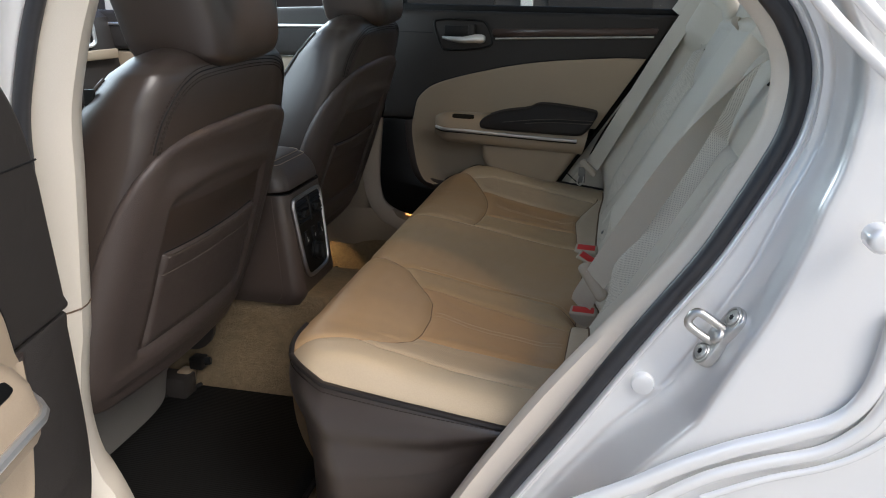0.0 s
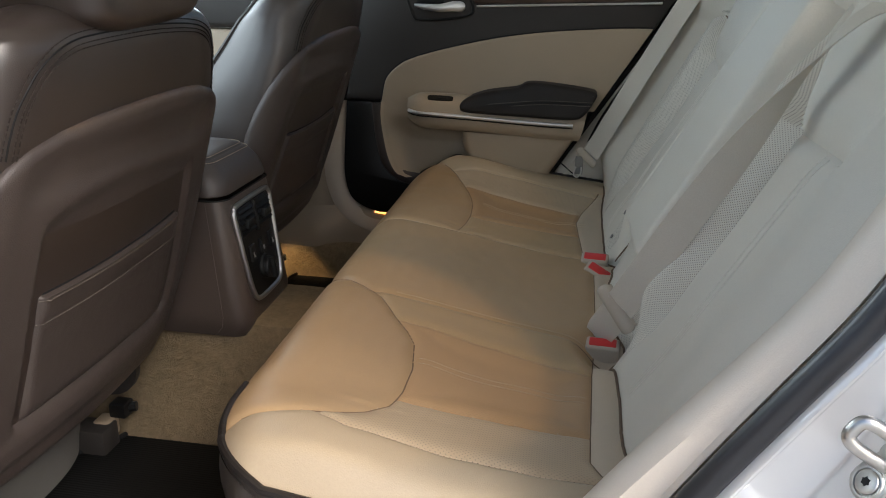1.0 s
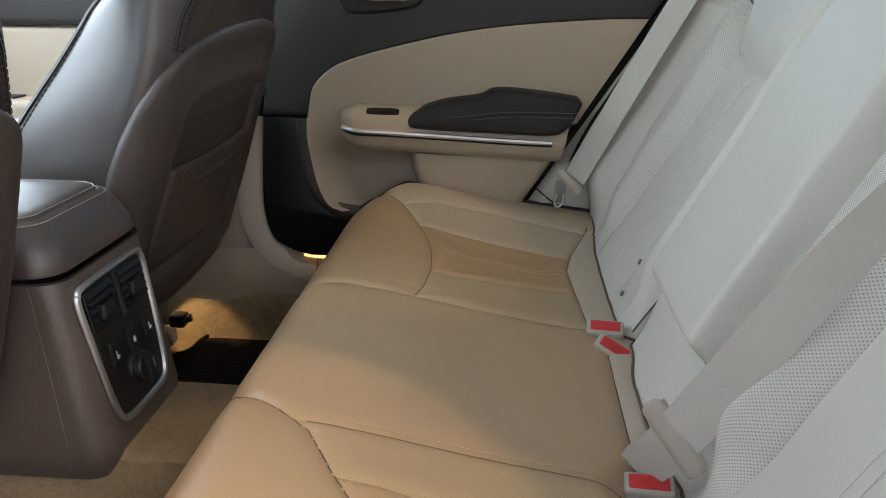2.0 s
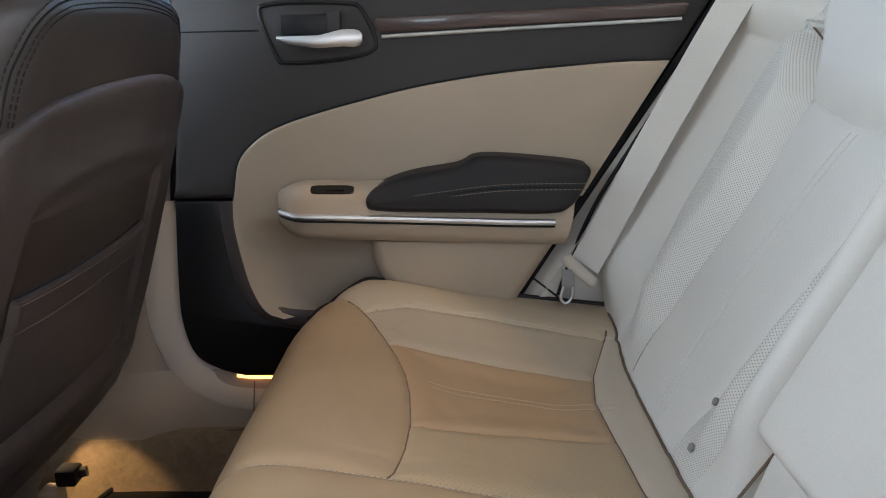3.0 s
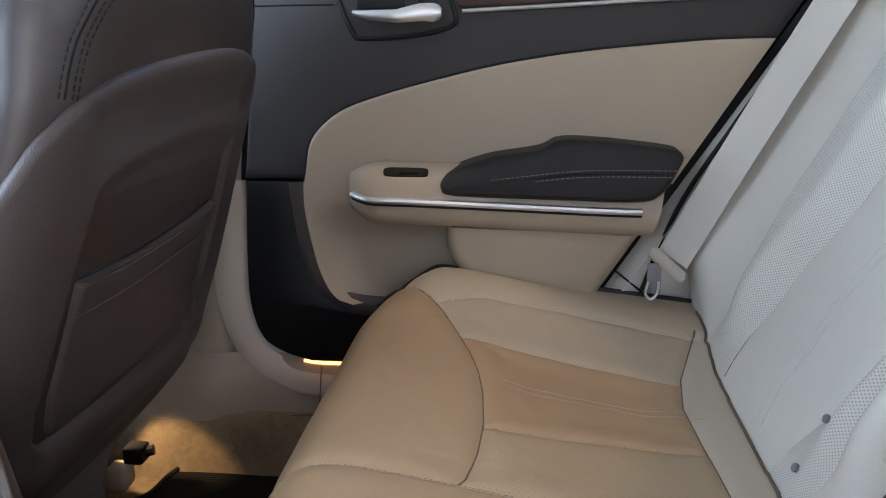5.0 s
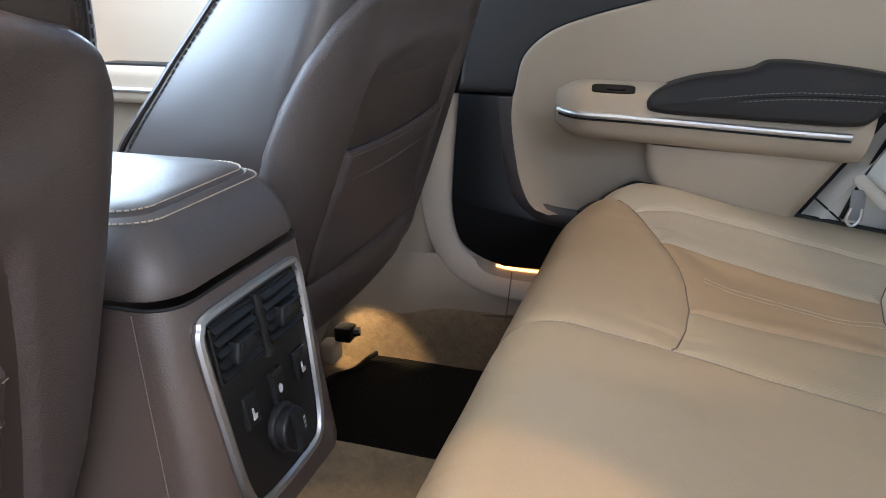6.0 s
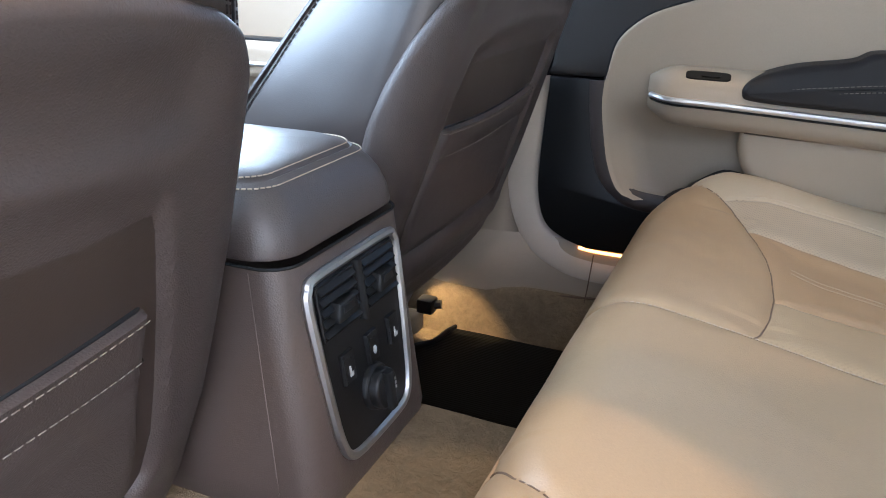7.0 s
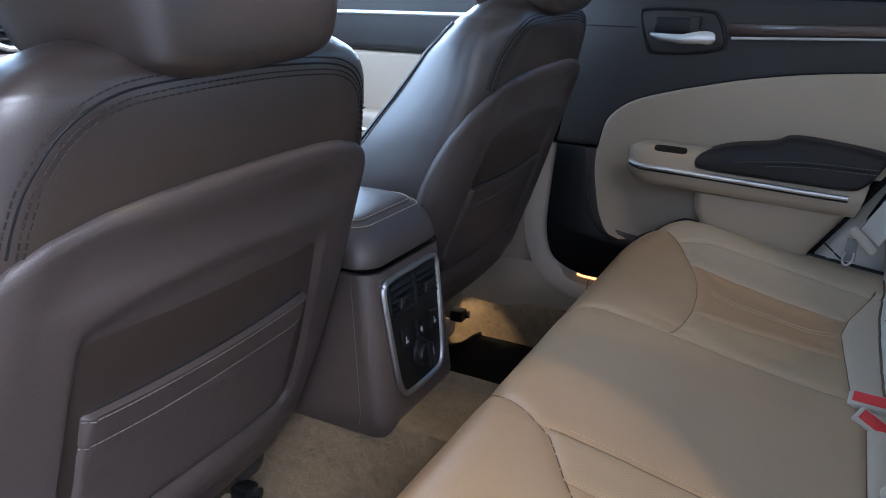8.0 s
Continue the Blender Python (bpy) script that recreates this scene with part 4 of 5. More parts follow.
    WALL = [(0.54, 0.132, 0.158), (0.59, 0.164, 0.186), (0.62, 0.184, 0.208), (0.657, 0.190, 0.209), (0.78, 0.174, 0.188), (0.878, 0.158, 0.166), (1.1, 0.15, 0.16)]
    wall_in, wall_out = [(a, b) for a, b, _ in WALL], [(a, c) for a, _, c in WALL]

    def ledge(z):
        return lerp([(0.585, 0.0), (0.612, 0.017), (0.70, 0.021), (0.78, 0.016), (0.88, 0.006), (0.90, 0.004)], z)

    def relief(w, z):
        """Height of the moulded back over the seat's rear face."""
        h = 0.009
        inside = (1 - smooth01(lerp(wall_in, z), lerp(wall_out, z), w)) * smooth01(-0.168, -0.150, w) * (1 - smooth01(0.872, 0.900, z + 0.35 * (w / 0.6) ** 2)) * smooth01(0.585, 0.62, z)
        h -= ledge(z) * inside
        h -= 0.006 * (smooth01(0.885, 0.915, z + 0.1 * w * w) - smooth01(0.925, 0.96, z)) * smooth01(0.21, 0.16, abs(w))
        h += 0.004 * (smooth01(0.545, 0.56, z) - smooth01(0.575, 0.60, z)) * smooth01(0.24, 0.20, abs(w))
        return h
    TOP = [(0.0, 0.979), (0.05, 0.9785), (0.10, 0.976), (0.15, 0.970), (0.19, 0.960), (0.215, 0.948), (0.238, 0.925), (0.260, 0.888), (0.276, 0.845), (0.285, 0.80)]

    def crest(u):
        """Height of the upper edge; it rises a little towards the passenger side."""
        a = abs(u) * 0.285
        return float(np.interp(a, [q for q, _ in TOP], [q for _, q in TOP])) + 0.030 * u * 0.285

    def panel(u, v):
        top = crest(u)
        z = 0.510 + (top - 0.510) * v
        low = 1 - 0.35 * (1 - math.sqrt(max(0.0, 1 - max(0.0, 1 - (z - 0.510) / 0.045) ** 2)))
        s = u * 0.285 * low
        slant = abs(crest(min(1.0, abs(u) + 0.02)) - crest(max(0.0, abs(u) - 0.02))) / 0.0114
        edge = min((1 - abs(u)) * 0.285, (top - z) / math.sqrt(1 + slant * slant), (z - 0.508) * 1.4)
        drop = 0.012 * (1 - math.sqrt(max(0.0, 1 - (1 - min(1.0, max(0.0, edge) / 0.014)) ** 2)))
        return surf(s, z, relief(m * s, z) - drop)
    us = [-1, -0.998, -0.992, -0.982, -0.97, -0.955, -0.935] + span(-0.91, 0.91, 112) + [0.935, 0.955, 0.97, 0.982, 0.992, 0.998, 1]
    vs = [0, 0.004, 0.01, 0.02] + span(0.03, 0.90, 110) + span(0.905, 1.0, 44)
    part("back_panel", sheet(panel, us, vs), M_BROWN_V, t, "dark brown moulded back panel")
    rim_line = [panel(-1, v) for v in span(0.05, 1, 40)] + [panel(u, 1) for u in span(-0.99, 0.99, 110)] + [panel(1, v) for v in span(1, 0.05, 40)]
    part("panel_gap", tube([p + Vector((-0.0005, 0, 0)) for p in rim_line], 0.0020, 6), M_RUBBER, t, "dark gap round the moulded back")

    def pouch(u, v):
        z = 0.600 + 0.174 * v + 0.006 * (2 * u - 1) ** 2 * v + 0.010 * m * (u - 0.5) * v
        w = -0.151 + (lerp(wall_in, z) - 0.001 + 0.151) * u
        e = min(u, 1 - u) * 0.3
        swell = 0.016 * smooth01(0.0, 0.012, e) * smooth01(0.0, 0.10, v) * (1 - 0.5 * smooth01(0.985, 1.0, v))
        swell -= 0.0022 * math.exp(-((z - 0.738) / 0.0025) ** 2)
        return surf(m * w, z, 0.0095 - ledge(z) + swell)
    pk = part("map_pocket", sheet(pouch, [0, 0.005, 0.012, 0.02, 0.03] + span(0.04, 0.96, 40) + [0.97, 0.98, 0.988, 0.995, 1], span(0, 0.9, 24) + span(0.91, 1.0, 12)), M_BROWN_V, t, "soft leather map pocket")
    for v in (0.965, 0.785):
        row = [pouch(u, v) + Vector((0.0009, 0, 0)) for u in span(0.02, 0.98, 60)]
        part("pocket_stitching", stitches(row, 0.0075, 0.005, 0.0005), M_THREAD, pk, "pale stitching")
    # black tube drawn in place of the shade inside the pocket's mouth
    part("pocket_mouth_shade", tube([pouch(u, 1.0) + Vector((-0.003, 0, 0.001)) for u in span(0.02, 0.985, 40)], 0.0034, 6), M_RUBBER, pk, "black line for the shade in the open mouth")
    # seam over the rear of the shoulders, with a row of stitches on each side
    bend = curve([(-0.214, 0.948, 0), (-0.209, 0.970, 0), (-0.199, 0.998, 0), (-0.178, 1.030, 0), (-0.146, 1.050, 0), (-0.10, 1.058, 0), (0.0, 1.062, 0), (0.10, 1.058, 0), (0.146, 1.050, 0), (0.178, 1.030, 0), (0.199, 0.998, 0), (0.209, 0.970, 0), (0.214, 0.948, 0)], 12)

    def beside(i, k):
        p, q = bend[max(0, i - 1)], bend[min(len(bend) - 1, i + 1)]
        d = (q - p).normalized()
        return surf(bend[i].x - d.y * k, bend[i].y + d.x * k, 0.0010)
    for k in (-0.010, -0.0055, 0.0055):
        part("backrest_stitching", stitches([beside(i, k) for i in range(len(bend))], 0.0075, 0.0052, 0.0007), M_STITCH, t, "row of stitching")
    part("backrest_seam", tube([beside(i, 0.0) - Vector((0.0010, 0, 0)) for i in range(len(bend))], 0.0011, 6), M_RUBBER, t, "dark sunken seam")
    for sd in (-1, 1):
        front = [surf(sd * (reach(z) + 0.198), z, 0.0008) for z in span(0.56, 1.046, 70)]
        part("edge_piping", tube(front, 0.0034, 6), M_BROWN, t, "rolled front edge")
        part("edge_stitching", stitches([surf(sd * (reach(z) + 0.186), z, 0.0010) for z in span(0.56, 1.046, 70)], 0.008, 0.006, 0.0009), M_STITCH, t, "stitched front edge")
    tag = surf(m * -(reach(1.018) + 0.172), 1.018, 0.0)
    part("side_tag", box((tag.x - 0.007, tag.y - 0.0025, tag.z - 0.017), (tag.x + 0.009, tag.y + 0.0025, tag.z + 0.017), 0.0012), M_BLACK, t, "small black fabric tag")
    # headrest

    def head(u, a):
        k = u * 2 - 1
        z = 1.058 + 0.21 * u + up
        r = (1 - abs(k) ** 8) ** 0.3 if abs(k) < 1 else 0.0
        c, n = math.cos(a), math.sin(a)
        e = 0.34
        cc, nn = math.copysign(abs(c) ** e, c), math.copysign(abs(n) ** e, n)
        back_x = -0.058 - 0.04 * u * u + fore
        return Vector((back_x - 0.075 + 0.075 * cc * max(r, 0.05), cy + (0.150 - 0.025 * cc) * nn * max(r, 0.05) * (0.86 + 0.18 * smooth01(0, 0.7, u)), z + 0.004 * nn * (1 - u)))
    hr = part("headrest", sheet(head, [0.0, 0.002, 0.006, 0.015, 0.03, 0.06, 0.09] + span(0.13, 0.87, 10) + [0.92, 0.96, 0.985, 0.996, 1.0], [2 * math.pi * i / 72 for i in range(72)], False, True, True), M_BROWN, t, "padded leather headrest")
    for w in (-0.06, 0.06):
        part("post", tube([(-0.125 + fore, cy + w, 1.05 + up), (-0.12 + fore, cy + w, 1.10 + up)], 0.006, 8), M_CHROME, hr, "chrome post")
    # seat base, rails and cover
    part("seat_cushion", box((-0.86 + fore, cy - 0.26, 0.48), (-0.36 + fore, cy + 0.26, 0.60), 0.05, 4), M_BROWN, t, "dark brown leather seat cushion")
    cover = [(-0.30, 0.53), (-0.325, 0.50), (-0.355, 0.44), (-0.385, 0.375), (-0.395, 0.315), (-0.50, 0.305)]
    part("base_cover", sheet(lambda w, k: Vector((cover[k][0] + fore - 0.03 * (abs(w) / 0.21) ** 4, cy + w, cover[k][1])), span(-0.21, 0.21, 20), list(range(6))), M_GREY, t, "grey plastic base cover")
    for w in ((-0.225, 0.225) if m > 0 else ()):
        part("hinge_cover", plate([(-0.36 + fore + 0.055 * math.cos(a * math.pi / 10), 0.475 + 0.055 * math.sin(a * math.pi / 10)) for a in range(20)], "y", cy + w, cy + w * 1.10, 0.012, 3), M_SOFT, t, "dark plastic hinge cover")
        part("rail", box((-0.86 + fore, cy + w - 0.025, 0.302), (-0.37 + fore, cy + w + 0.025, 0.355), 0.006), M_SOFT, t, "dark seat rail")
    return t


front_seat(-0.430, 1, "dark brown leather driver seat with headrest and map pocket", 0.0, 0.0, 0.034, 0.006)
front_seat(0.387, -1, "dark brown leather passenger seat with headrest and map pocket", 0.0, 0.031, 0.048)


def rail_clip(x, y, z, k, label):
    """The end clip of a seat rail, on the carpet behind a front seat."""
    t = thing("rail_clip", label, "rail cover", (x, y, z - 0.04), "rail end clips")
    part("clip_block", box((x - 0.016, y - 0.016 * k, z - 0.014), (x + 0.016, y + 0.016 * k, z + 0.014), 0.004), M_BLACK, t)
    part("clip_foot", box((x - 0.040, y - 0.036 * k, z - 0.052), (x - 0.006, y + 0.002, z - 0.012), 0.008, 3), M_CREAM_T, t, "cream plastic rail end")
    part("clip_knob", tube([(x + 0.012, y + 0.004, z), (x + 0.026, y + 0.008, z + 0.002)], 0.009, 8), M_BLACK, t)


rail_clip(-0.3685, -0.168, 0.371, 1.0, "small black seat rail clip behind the driver seat")
rail_clip(-0.372, 0.610, 0.378, 1.0, "small black seat rail clip behind the passenger seat")

# ---- centre console ----
CY = -0.030
con = thing("centre_console", "dark brown centre console with rear vents and a padded lid", "console", (-0.3, CY, 0.53))


def con_side(u, k):
    """u: from the rear face forward round the corner; k: height 0 to 1."""
    z = 0.515 + (0.762 - 0.515) * k
    hw = 0.109 - 0.005 * k
    cut = max(0.0, 1 - k / 0.13) ** 1.5
    hw -= 0.010 * cut
    xr = -0.119 - 0.036 * k - 0.014 * cut
    a = abs(u)
    sgn = 1 if u >= 0 else -1
    r = 0.028
    flat = hw - r
    if a < flat:
        return Vector((xr, CY + u, z))
    if a < flat + r * math.pi / 2:
        t = (a - flat) / r
        return Vector((xr - r + r * math.cos(t), CY + sgn * (flat + r * math.sin(t)), z))
    return Vector((xr - r - (a - flat - r * math.pi / 2), CY + sgn * hw, z))


us = sorted(set([round(x, 5) for x in span(-0.62, -0.14, 10) + span(-0.14, 0.14, 56) + span(0.14, 0.62, 10)]))
part("body", sheet(con_side, us, span(0, 1, 14)), M_CONSOLE, con, "dark brown grained side panels")


def lid(u, k):
    """The padded lid: k runs up the side, over the rounded edge and to the middle."""
    prof = [(0.006, 0.7665), (0.0015, 0.7685), (0.001, 0.772), (0.004, 0.786), (0.010, 0.800), (0.018, 0.811), (0.027, 0.8195), (0.0335, 0.8235), (0.0355, 0.8228), (0.038, 0.8262), (0.052, 0.831), (0.078, 0.836), (0.106, 0.838)]
    inset, z = prof[k]
    hw, r, xr = 0.106, 0.035, -0.155
    a = abs(u)
    sgn = 1 if u >= 0 else -1
    hw2 = max(0.0005, hw - inset * (0.55 + 0.45 * smooth01(0.04, 0.106, inset)))
    sc = hw2 / hw
    flat = hw - r
    if a < flat:
        p = (xr, u)
    elif a < flat + r * math.pi / 2:
        t = (a - flat) / r
        p = (xr - r + r * math.cos(t), sgn * (flat + r * math.sin(t)))
    else:
        p = (xr - r - (a - flat - r * math.pi / 2), sgn * hw)
    return Vector((p[0] - inset * 1.0, CY + p[1] * sc, z))


part("lid", sheet(lid, us, list(range(13))), M_LID, con, "padded dark leather lid")
for k, out_by in ((9, 0.0), (6, 0.0012)):
    row = [lid(u, k) + Vector((out_by, 0, 0.0010)) for u in span(-0.40, 0.40, 160)]
    part("lid_stitching", stitches(row, 0.0050, 0.0036, 0.0007), M_THREAD_T, con, "pale stitching")
part("lid_gap", tube([con_side(u, 1.0) + Vector((0.0006, 0, 0.0)) for u in span(-0.4, 0.4, 160)], 0.0014, 6), M_RUBBER, con, "dark gap under the lid")


def face(y, z, lift):
    """On the rear face of the console."""
    return Vector((-0.119 - 0.036 * (z - 0.515) / 0.247 + lift, CY - 0.006 + y, z))


def facing(outline, a, b, bev):
    bm = plate(outline, "x", a, b, bev, 3)
    for v in bm.verts:
        v.co = face(v.co.y, v.co.z, v.co.x)
    return bm


ring = curve([(-0.0775, 0.728, 0), (-0.074, 0.740, 0), (-0.064, 0.7455, 0), (0.0, 0.7465, 0), (0.064, 0.7455, 0), (0.074, 0.740, 0), (0.0775, 0.728, 0), (0.0745, 0.68, 0), (0.069, 0.62, 0), (0.0645, 0.594, 0), (0.057, 0.579, 0), (0.042, 0.5725, 0), (0.0, 0.571, 0), (-0.042, 0.5725, 0), (-0.057, 0.579, 0), (-0.0645, 0.594, 0), (-0.069, 0.62, 0), (-0.0745, 0.68, 0)], 5, True)
part("bezel", tube([face(p.x, p.y, 0.003) for p in ring], 0.0046, 8, True, up=Vector((1, 0, 0))), M_SATIN, con, "satin chrome surround")
rp = part("vent_panel", facing([(p.x, p.y) for p in ring], -0.004, 0.0025, 0.002), M_BLACK, con, "black control panel")
for s in (-1, 1):
    y0, y1 = (0.006, 0.066) if s > 0 else (-0.066, -0.006)
    hole = [(y0, 0.690), (y1 * 0.985, 0.690), (y1, 0.738), (y0, 0.738)] if s > 0 else [(y0 * 0.985, 0.690), (y1, 0.690), (y1, 0.738), (y0, 0.738)]
    # no hole here: a flat black plate stands for the vent's shaded depth
    part("vent_opening", facing(hole, 0.0, 0.0030, 0.001), M_SLOT, rp, "flat black plate for the shade inside the vent")
    for p, q in zip(hole, hole[1:] + hole[:1]):
        part("vent_lip", tube([face(p[0], p[1], 0.004), face(q[0], q[1], 0.004)], 0.0016, 6, up=Vector((1, 0, 0))), M_BLACK, rp)

    def blade(i):
        z = 0.6955 + 0.0095 * i
        bm = bmesh.new()
        rows = [[bm.verts.new(face(y, z + dz, lift)) for y in (y0 + 0.0015, y1 - 0.0015)] for dz, lift in ((0.0022, 0.0026), (0.0027, 0.0042), (-0.0008, 0.0086), (-0.0018, 0.0084), (0.0008, 0.0026))]
        for a, b in zip(rows, rows[1:] + rows[:1]):
            bm.faces.new((a[0], a[1], b[1], b[0]))
        bm.faces.new([r[0] for r in rows])
        bm.faces.new([r[1] for r in rows][::-1])
        return bm
    for i in range(5):
        part("slat", blade(i), M_SLAT, rp)
    ym = (y0 + y1) / 2 + 0.002
    slider = part("vent_slider", facing([(ym - 0.016, 0.7020), (ym + 0.015, 0.7020), (ym + 0.017, 0.7080), (ym + 0.013, 0.7185), (ym - 0.012, 0.7185), (ym - 0.017, 0.7080)], 0.004, 0.0135, 0.003), M_SLAT, rp, "dark grey vent slider")
    part("slider_face", facing([(ym - 0.010, 0.7095), (ym + 0.009, 0.7095), (ym + 0.008, 0.7165), (ym - 0.009, 0.7165)], 0.0125, 0.0143, 0.0006), M_BLACK, rp)
part("vent_divider", facing([(-0.0045, 0.686), (0.0045, 0.686), (0.0045, 0.742), (-0.0045, 0.742)], 0.002, 0.0095, 0.003), M_SLAT, rp)
for i, y in enumerate((-0.0385, 0.005, 0.0465)):
    z = 0.6555
    b = part("button", facing([(y - 0.0098, z - 0.0145), (y + 0.0098, z - 0.0145), (y + 0.0098, z + 0.0140), (y - 0.0098, z + 0.0140)], 0.001, 0.0062, 0.0016), M_BLACK, con, "black rocker button")
    part("button_edge", facing([(y - 0.0092, z - 0.0135), (y - 0.0072, z - 0.0135), (y - 0.0082, z + 0.0125), (y - 0.0092, z + 0.0125)], 0.004, 0.0076, 0.0006), M_SLAT, b)
    if i == 1:
        mark = [(y + 0.0030 * math.cos(a * math.pi / 6) + 0.0012, z - 0.004 + 0.0042 * math.sin(a * math.pi / 6)) for a in range(12)]
    else:
        mark = [(y - 0.0014, z - 0.009), (y + 0.0044, z - 0.009), (y + 0.0048, z - 0.0052), (y + 0.0016, z - 0.0052), (y + 0.0010, z + 0.001), (y - 0.0010, z + 0.001)]
    part("symbol", facing(mark, 0.004, 0.0068, 0), M_WHITE, b, "small white pictogram", smooth=False)
    for dy in (-0.003, 0.003):
        part("button_lamp", facing([(y + dy - 0.001, z + 0.0075), (y + dy + 0.001, z + 0.0075), (y + dy + 0.001, z + 0.009), (y + dy - 0.001, z + 0.009)], 0.004, 0.0066, 0), M_SLAT, b, smooth=False)


def disc(y, z, r, n=28):
    return [(y + r * math.cos(a * 2 * math.pi / n), z + r * math.sin(a * 2 * math.pi / n)) for a in range(n)]


part("outlet_collar", facing(disc(0.001, 0.6165, 0.0225), 0.0, 0.0085, 0.004), M_SLAT, con, "dark grey outlet collar")
cap = part("outlet_cap", facing(disc(0.001, 0.6165, 0.0195), 0.0, 0.0175, 0.003), M_BLACK, con, "round dark outlet cover")
part("cap_grip", facing([(-0.0045, 0.598), (0.0065, 0.598), (0.0065, 0.635), (-0.0045, 0.635)], 0.010, 0.0235, 0.003), M_SLAT, cap, "raised grip")
for i in range(3):
    part("cap_print", facing([(0.0105, 0.6105 + 0.0042 * i), (0.0165, 0.6105 + 0.0042 * i), (0.0165, 0.6130 + 0.0042 * i), (0.0105, 0.6130 + 0.0042 * i)], 0.002, 0.0180, 0), M_WHITE, cap, "tiny white print", smooth=False)
for s in (-1, 1):
    part("side_seam", tube([con_side(s * (0.125 + 0.02 * (1 - k)), k) + Vector((0, s * 0.0003, 0)) for k in span(0, 0.98, 12)], 0.0006, 5), M_RIB, con, "fine moulded seam")

# ---- doorway: trim, seal and painted jamb round the rear of the opening ----
EDGE = curve([(-0.10, 0.392, 0), (0.10, 0.388, 0), (0.25, 0.398, 0), (0.315, 0.455, 0), (0.350, 0.520, 0), (0.388, 0.586, 0), (0.456, 0.695, 0), (0.514, 0.792, 0), (0.552, 0.853, 0), (0.588, 0.910, 0), (0.612, 0.957, 0), (0.637, 1.012, 0), (0.648, 1.040, 0), (0.653, 1.064, 0), (0.654, 1.091, 0), (0.650, 1.113, 0), (0.639, 1.136, 0), (0.621, 1.160, 0), (0.56, 1.22, 0), (0.46, 1.31, 0), (0.30, 1.40, 0), (0.0, 1.45, 0)], 8)


def along(i):
    p = EDGE[i]
    d = (EDGE[min(len(EDGE) - 1, i + 1)] - EDGE[max(0, i - 1)]).normalized()
    return p, Vector((d.y, -d.x, 0))


def jamb(prof):
    """A strip along the opening's edge: prof is a list of (outward, y)."""
    def f(i, k):
        p, n = along(i)
        o, y = prof[k]
        o = o(p.y) if callable(o) else o
        q = p + n * o
        return Vector((q.x, y, q.y))
    return sheet(f, list(range(len(EDGE))), list(range(len(prof))))


frame_body = thing("door_opening", "silver painted rear door opening with striker and black seal", "car body", (0.5, -0.80, 0.30), kind="structure")


def inner(o):
    return lambda z: o - 0.020 * smooth01(0.90, 0.66, z)


def step(o):
    """Outward place of the edge between flange and wall."""
    return lambda z: lerp([(0.45, 0.034), (0.66, 0.044), (0.72, 0.049), (0.77, 0.061), (0.80, 0.0655), (0.84, 0.063), (0.88, 0.0555), (0.946, 0.0485), (1.0, 0.042), (1.08, 0.038), (1.4, 0.038)], z) + o


def wall(k, o=0.0):
    """Outward place on the wall from the flange (0) to the outer skin (1)."""
    return lambda z: step(0.0015)(z) * (1 - k) + k * lerp([(0.45, 0.062), (0.695, 0.0745), (0.753, 0.083), (0.804, 0.0915), (0.867, 0.080), (0.921, 0.069), (0.975, 0.059), (1.01, 0.051), (1.06, 0.044), (1.4, 0.043)], z) + o


part("inner_trim", jamb([(0.04, -0.66), (inner(0.006), -0.69), (inner(-0.003), -0.712), (inner(-0.007), -0.728), (inner(-0.006), -0.740), (inner(-0.002), -0.750), (0.002, -0.757), (0.004, -0.764)]), M_TRIM_DAYLIT, frame_body, "cream plastic door opening trim")
part("seal", tube([Vector(((along(i)[0] + along(i)[1] * 0.012).x, -0.775, (along(i)[0] + along(i)[1] * 0.012).y)) for i in range(len(EDGE))], 0.0105, 12, up=Vector((0, 1, 0))), M_SEAL, frame_body, "black rubber door seal")
part("painted_jamb", jamb([(0.016, -0.765), (0.020, -0.778), (0.0225, -0.7855), (0.0245, -0.787), (0.0265, -0.7865), (0.0285, -0.783), (0.031, -0.782), (step(-0.008), -0.784), (step(-0.004), -0.7855), (step(-0.001), -0.7865), (wall(0.0), -0.789), (wall(0.10), -0.795), (wall(0.5), -0.822), (wall(0.9), -0.846), (wall(0.98), -0.853), (wall(1.0, 0.002), -0.858), (wall(1.0, 0.005), -0.8605), (wall(1.0, 0.012), -0.8618), (wall(1.0, 0.06), -0.866), (wall(1.0, 0.20), -0.876), (wall(1.0, 0.50), -0.895)]), M_PAINT, frame_body, "glossy silver painted jamb")

joint = 1.085
at = min(range(len(EDGE)), key=lambda i: abs(EDGE[i].y - joint))
part("trim_joint", tube([Vector(((along(at)[0] + along(at)[1] * (inner(o)(joint))).x, y, (along(at)[0] + along(at)[1] * inner(o)(joint)).y)) for o, y in ((-0.0045, -0.712), (-0.0085, -0.728))], 0.0014, 6), M_RUBBER, frame_body, "short dark joint in the trim")

# striker on the jamb
st = thing("door_striker", "bright steel door striker loop bolted to the jamb", "door striker", (0.618, -0.822, 0.838))
UP_WALL, IN_WALL = Vector((0.54, 0, 0.84)), Vector((0.286, -0.94, -0.18))
OFF_WALL = Vector((-0.79, -0.337, 0.508))
MID = Vector((0.618, -0.822, 0.838))


def on_wall(bm):
    """Turns a piece built in x (along the jamb), y (across it) and z (off it) onto the jamb's wall."""
    for v in bm.verts:
        v.co = MID + UP_WALL * v.co.x + IN_WALL * v.co.y + OFF_WALL * v.co.z
    return bm


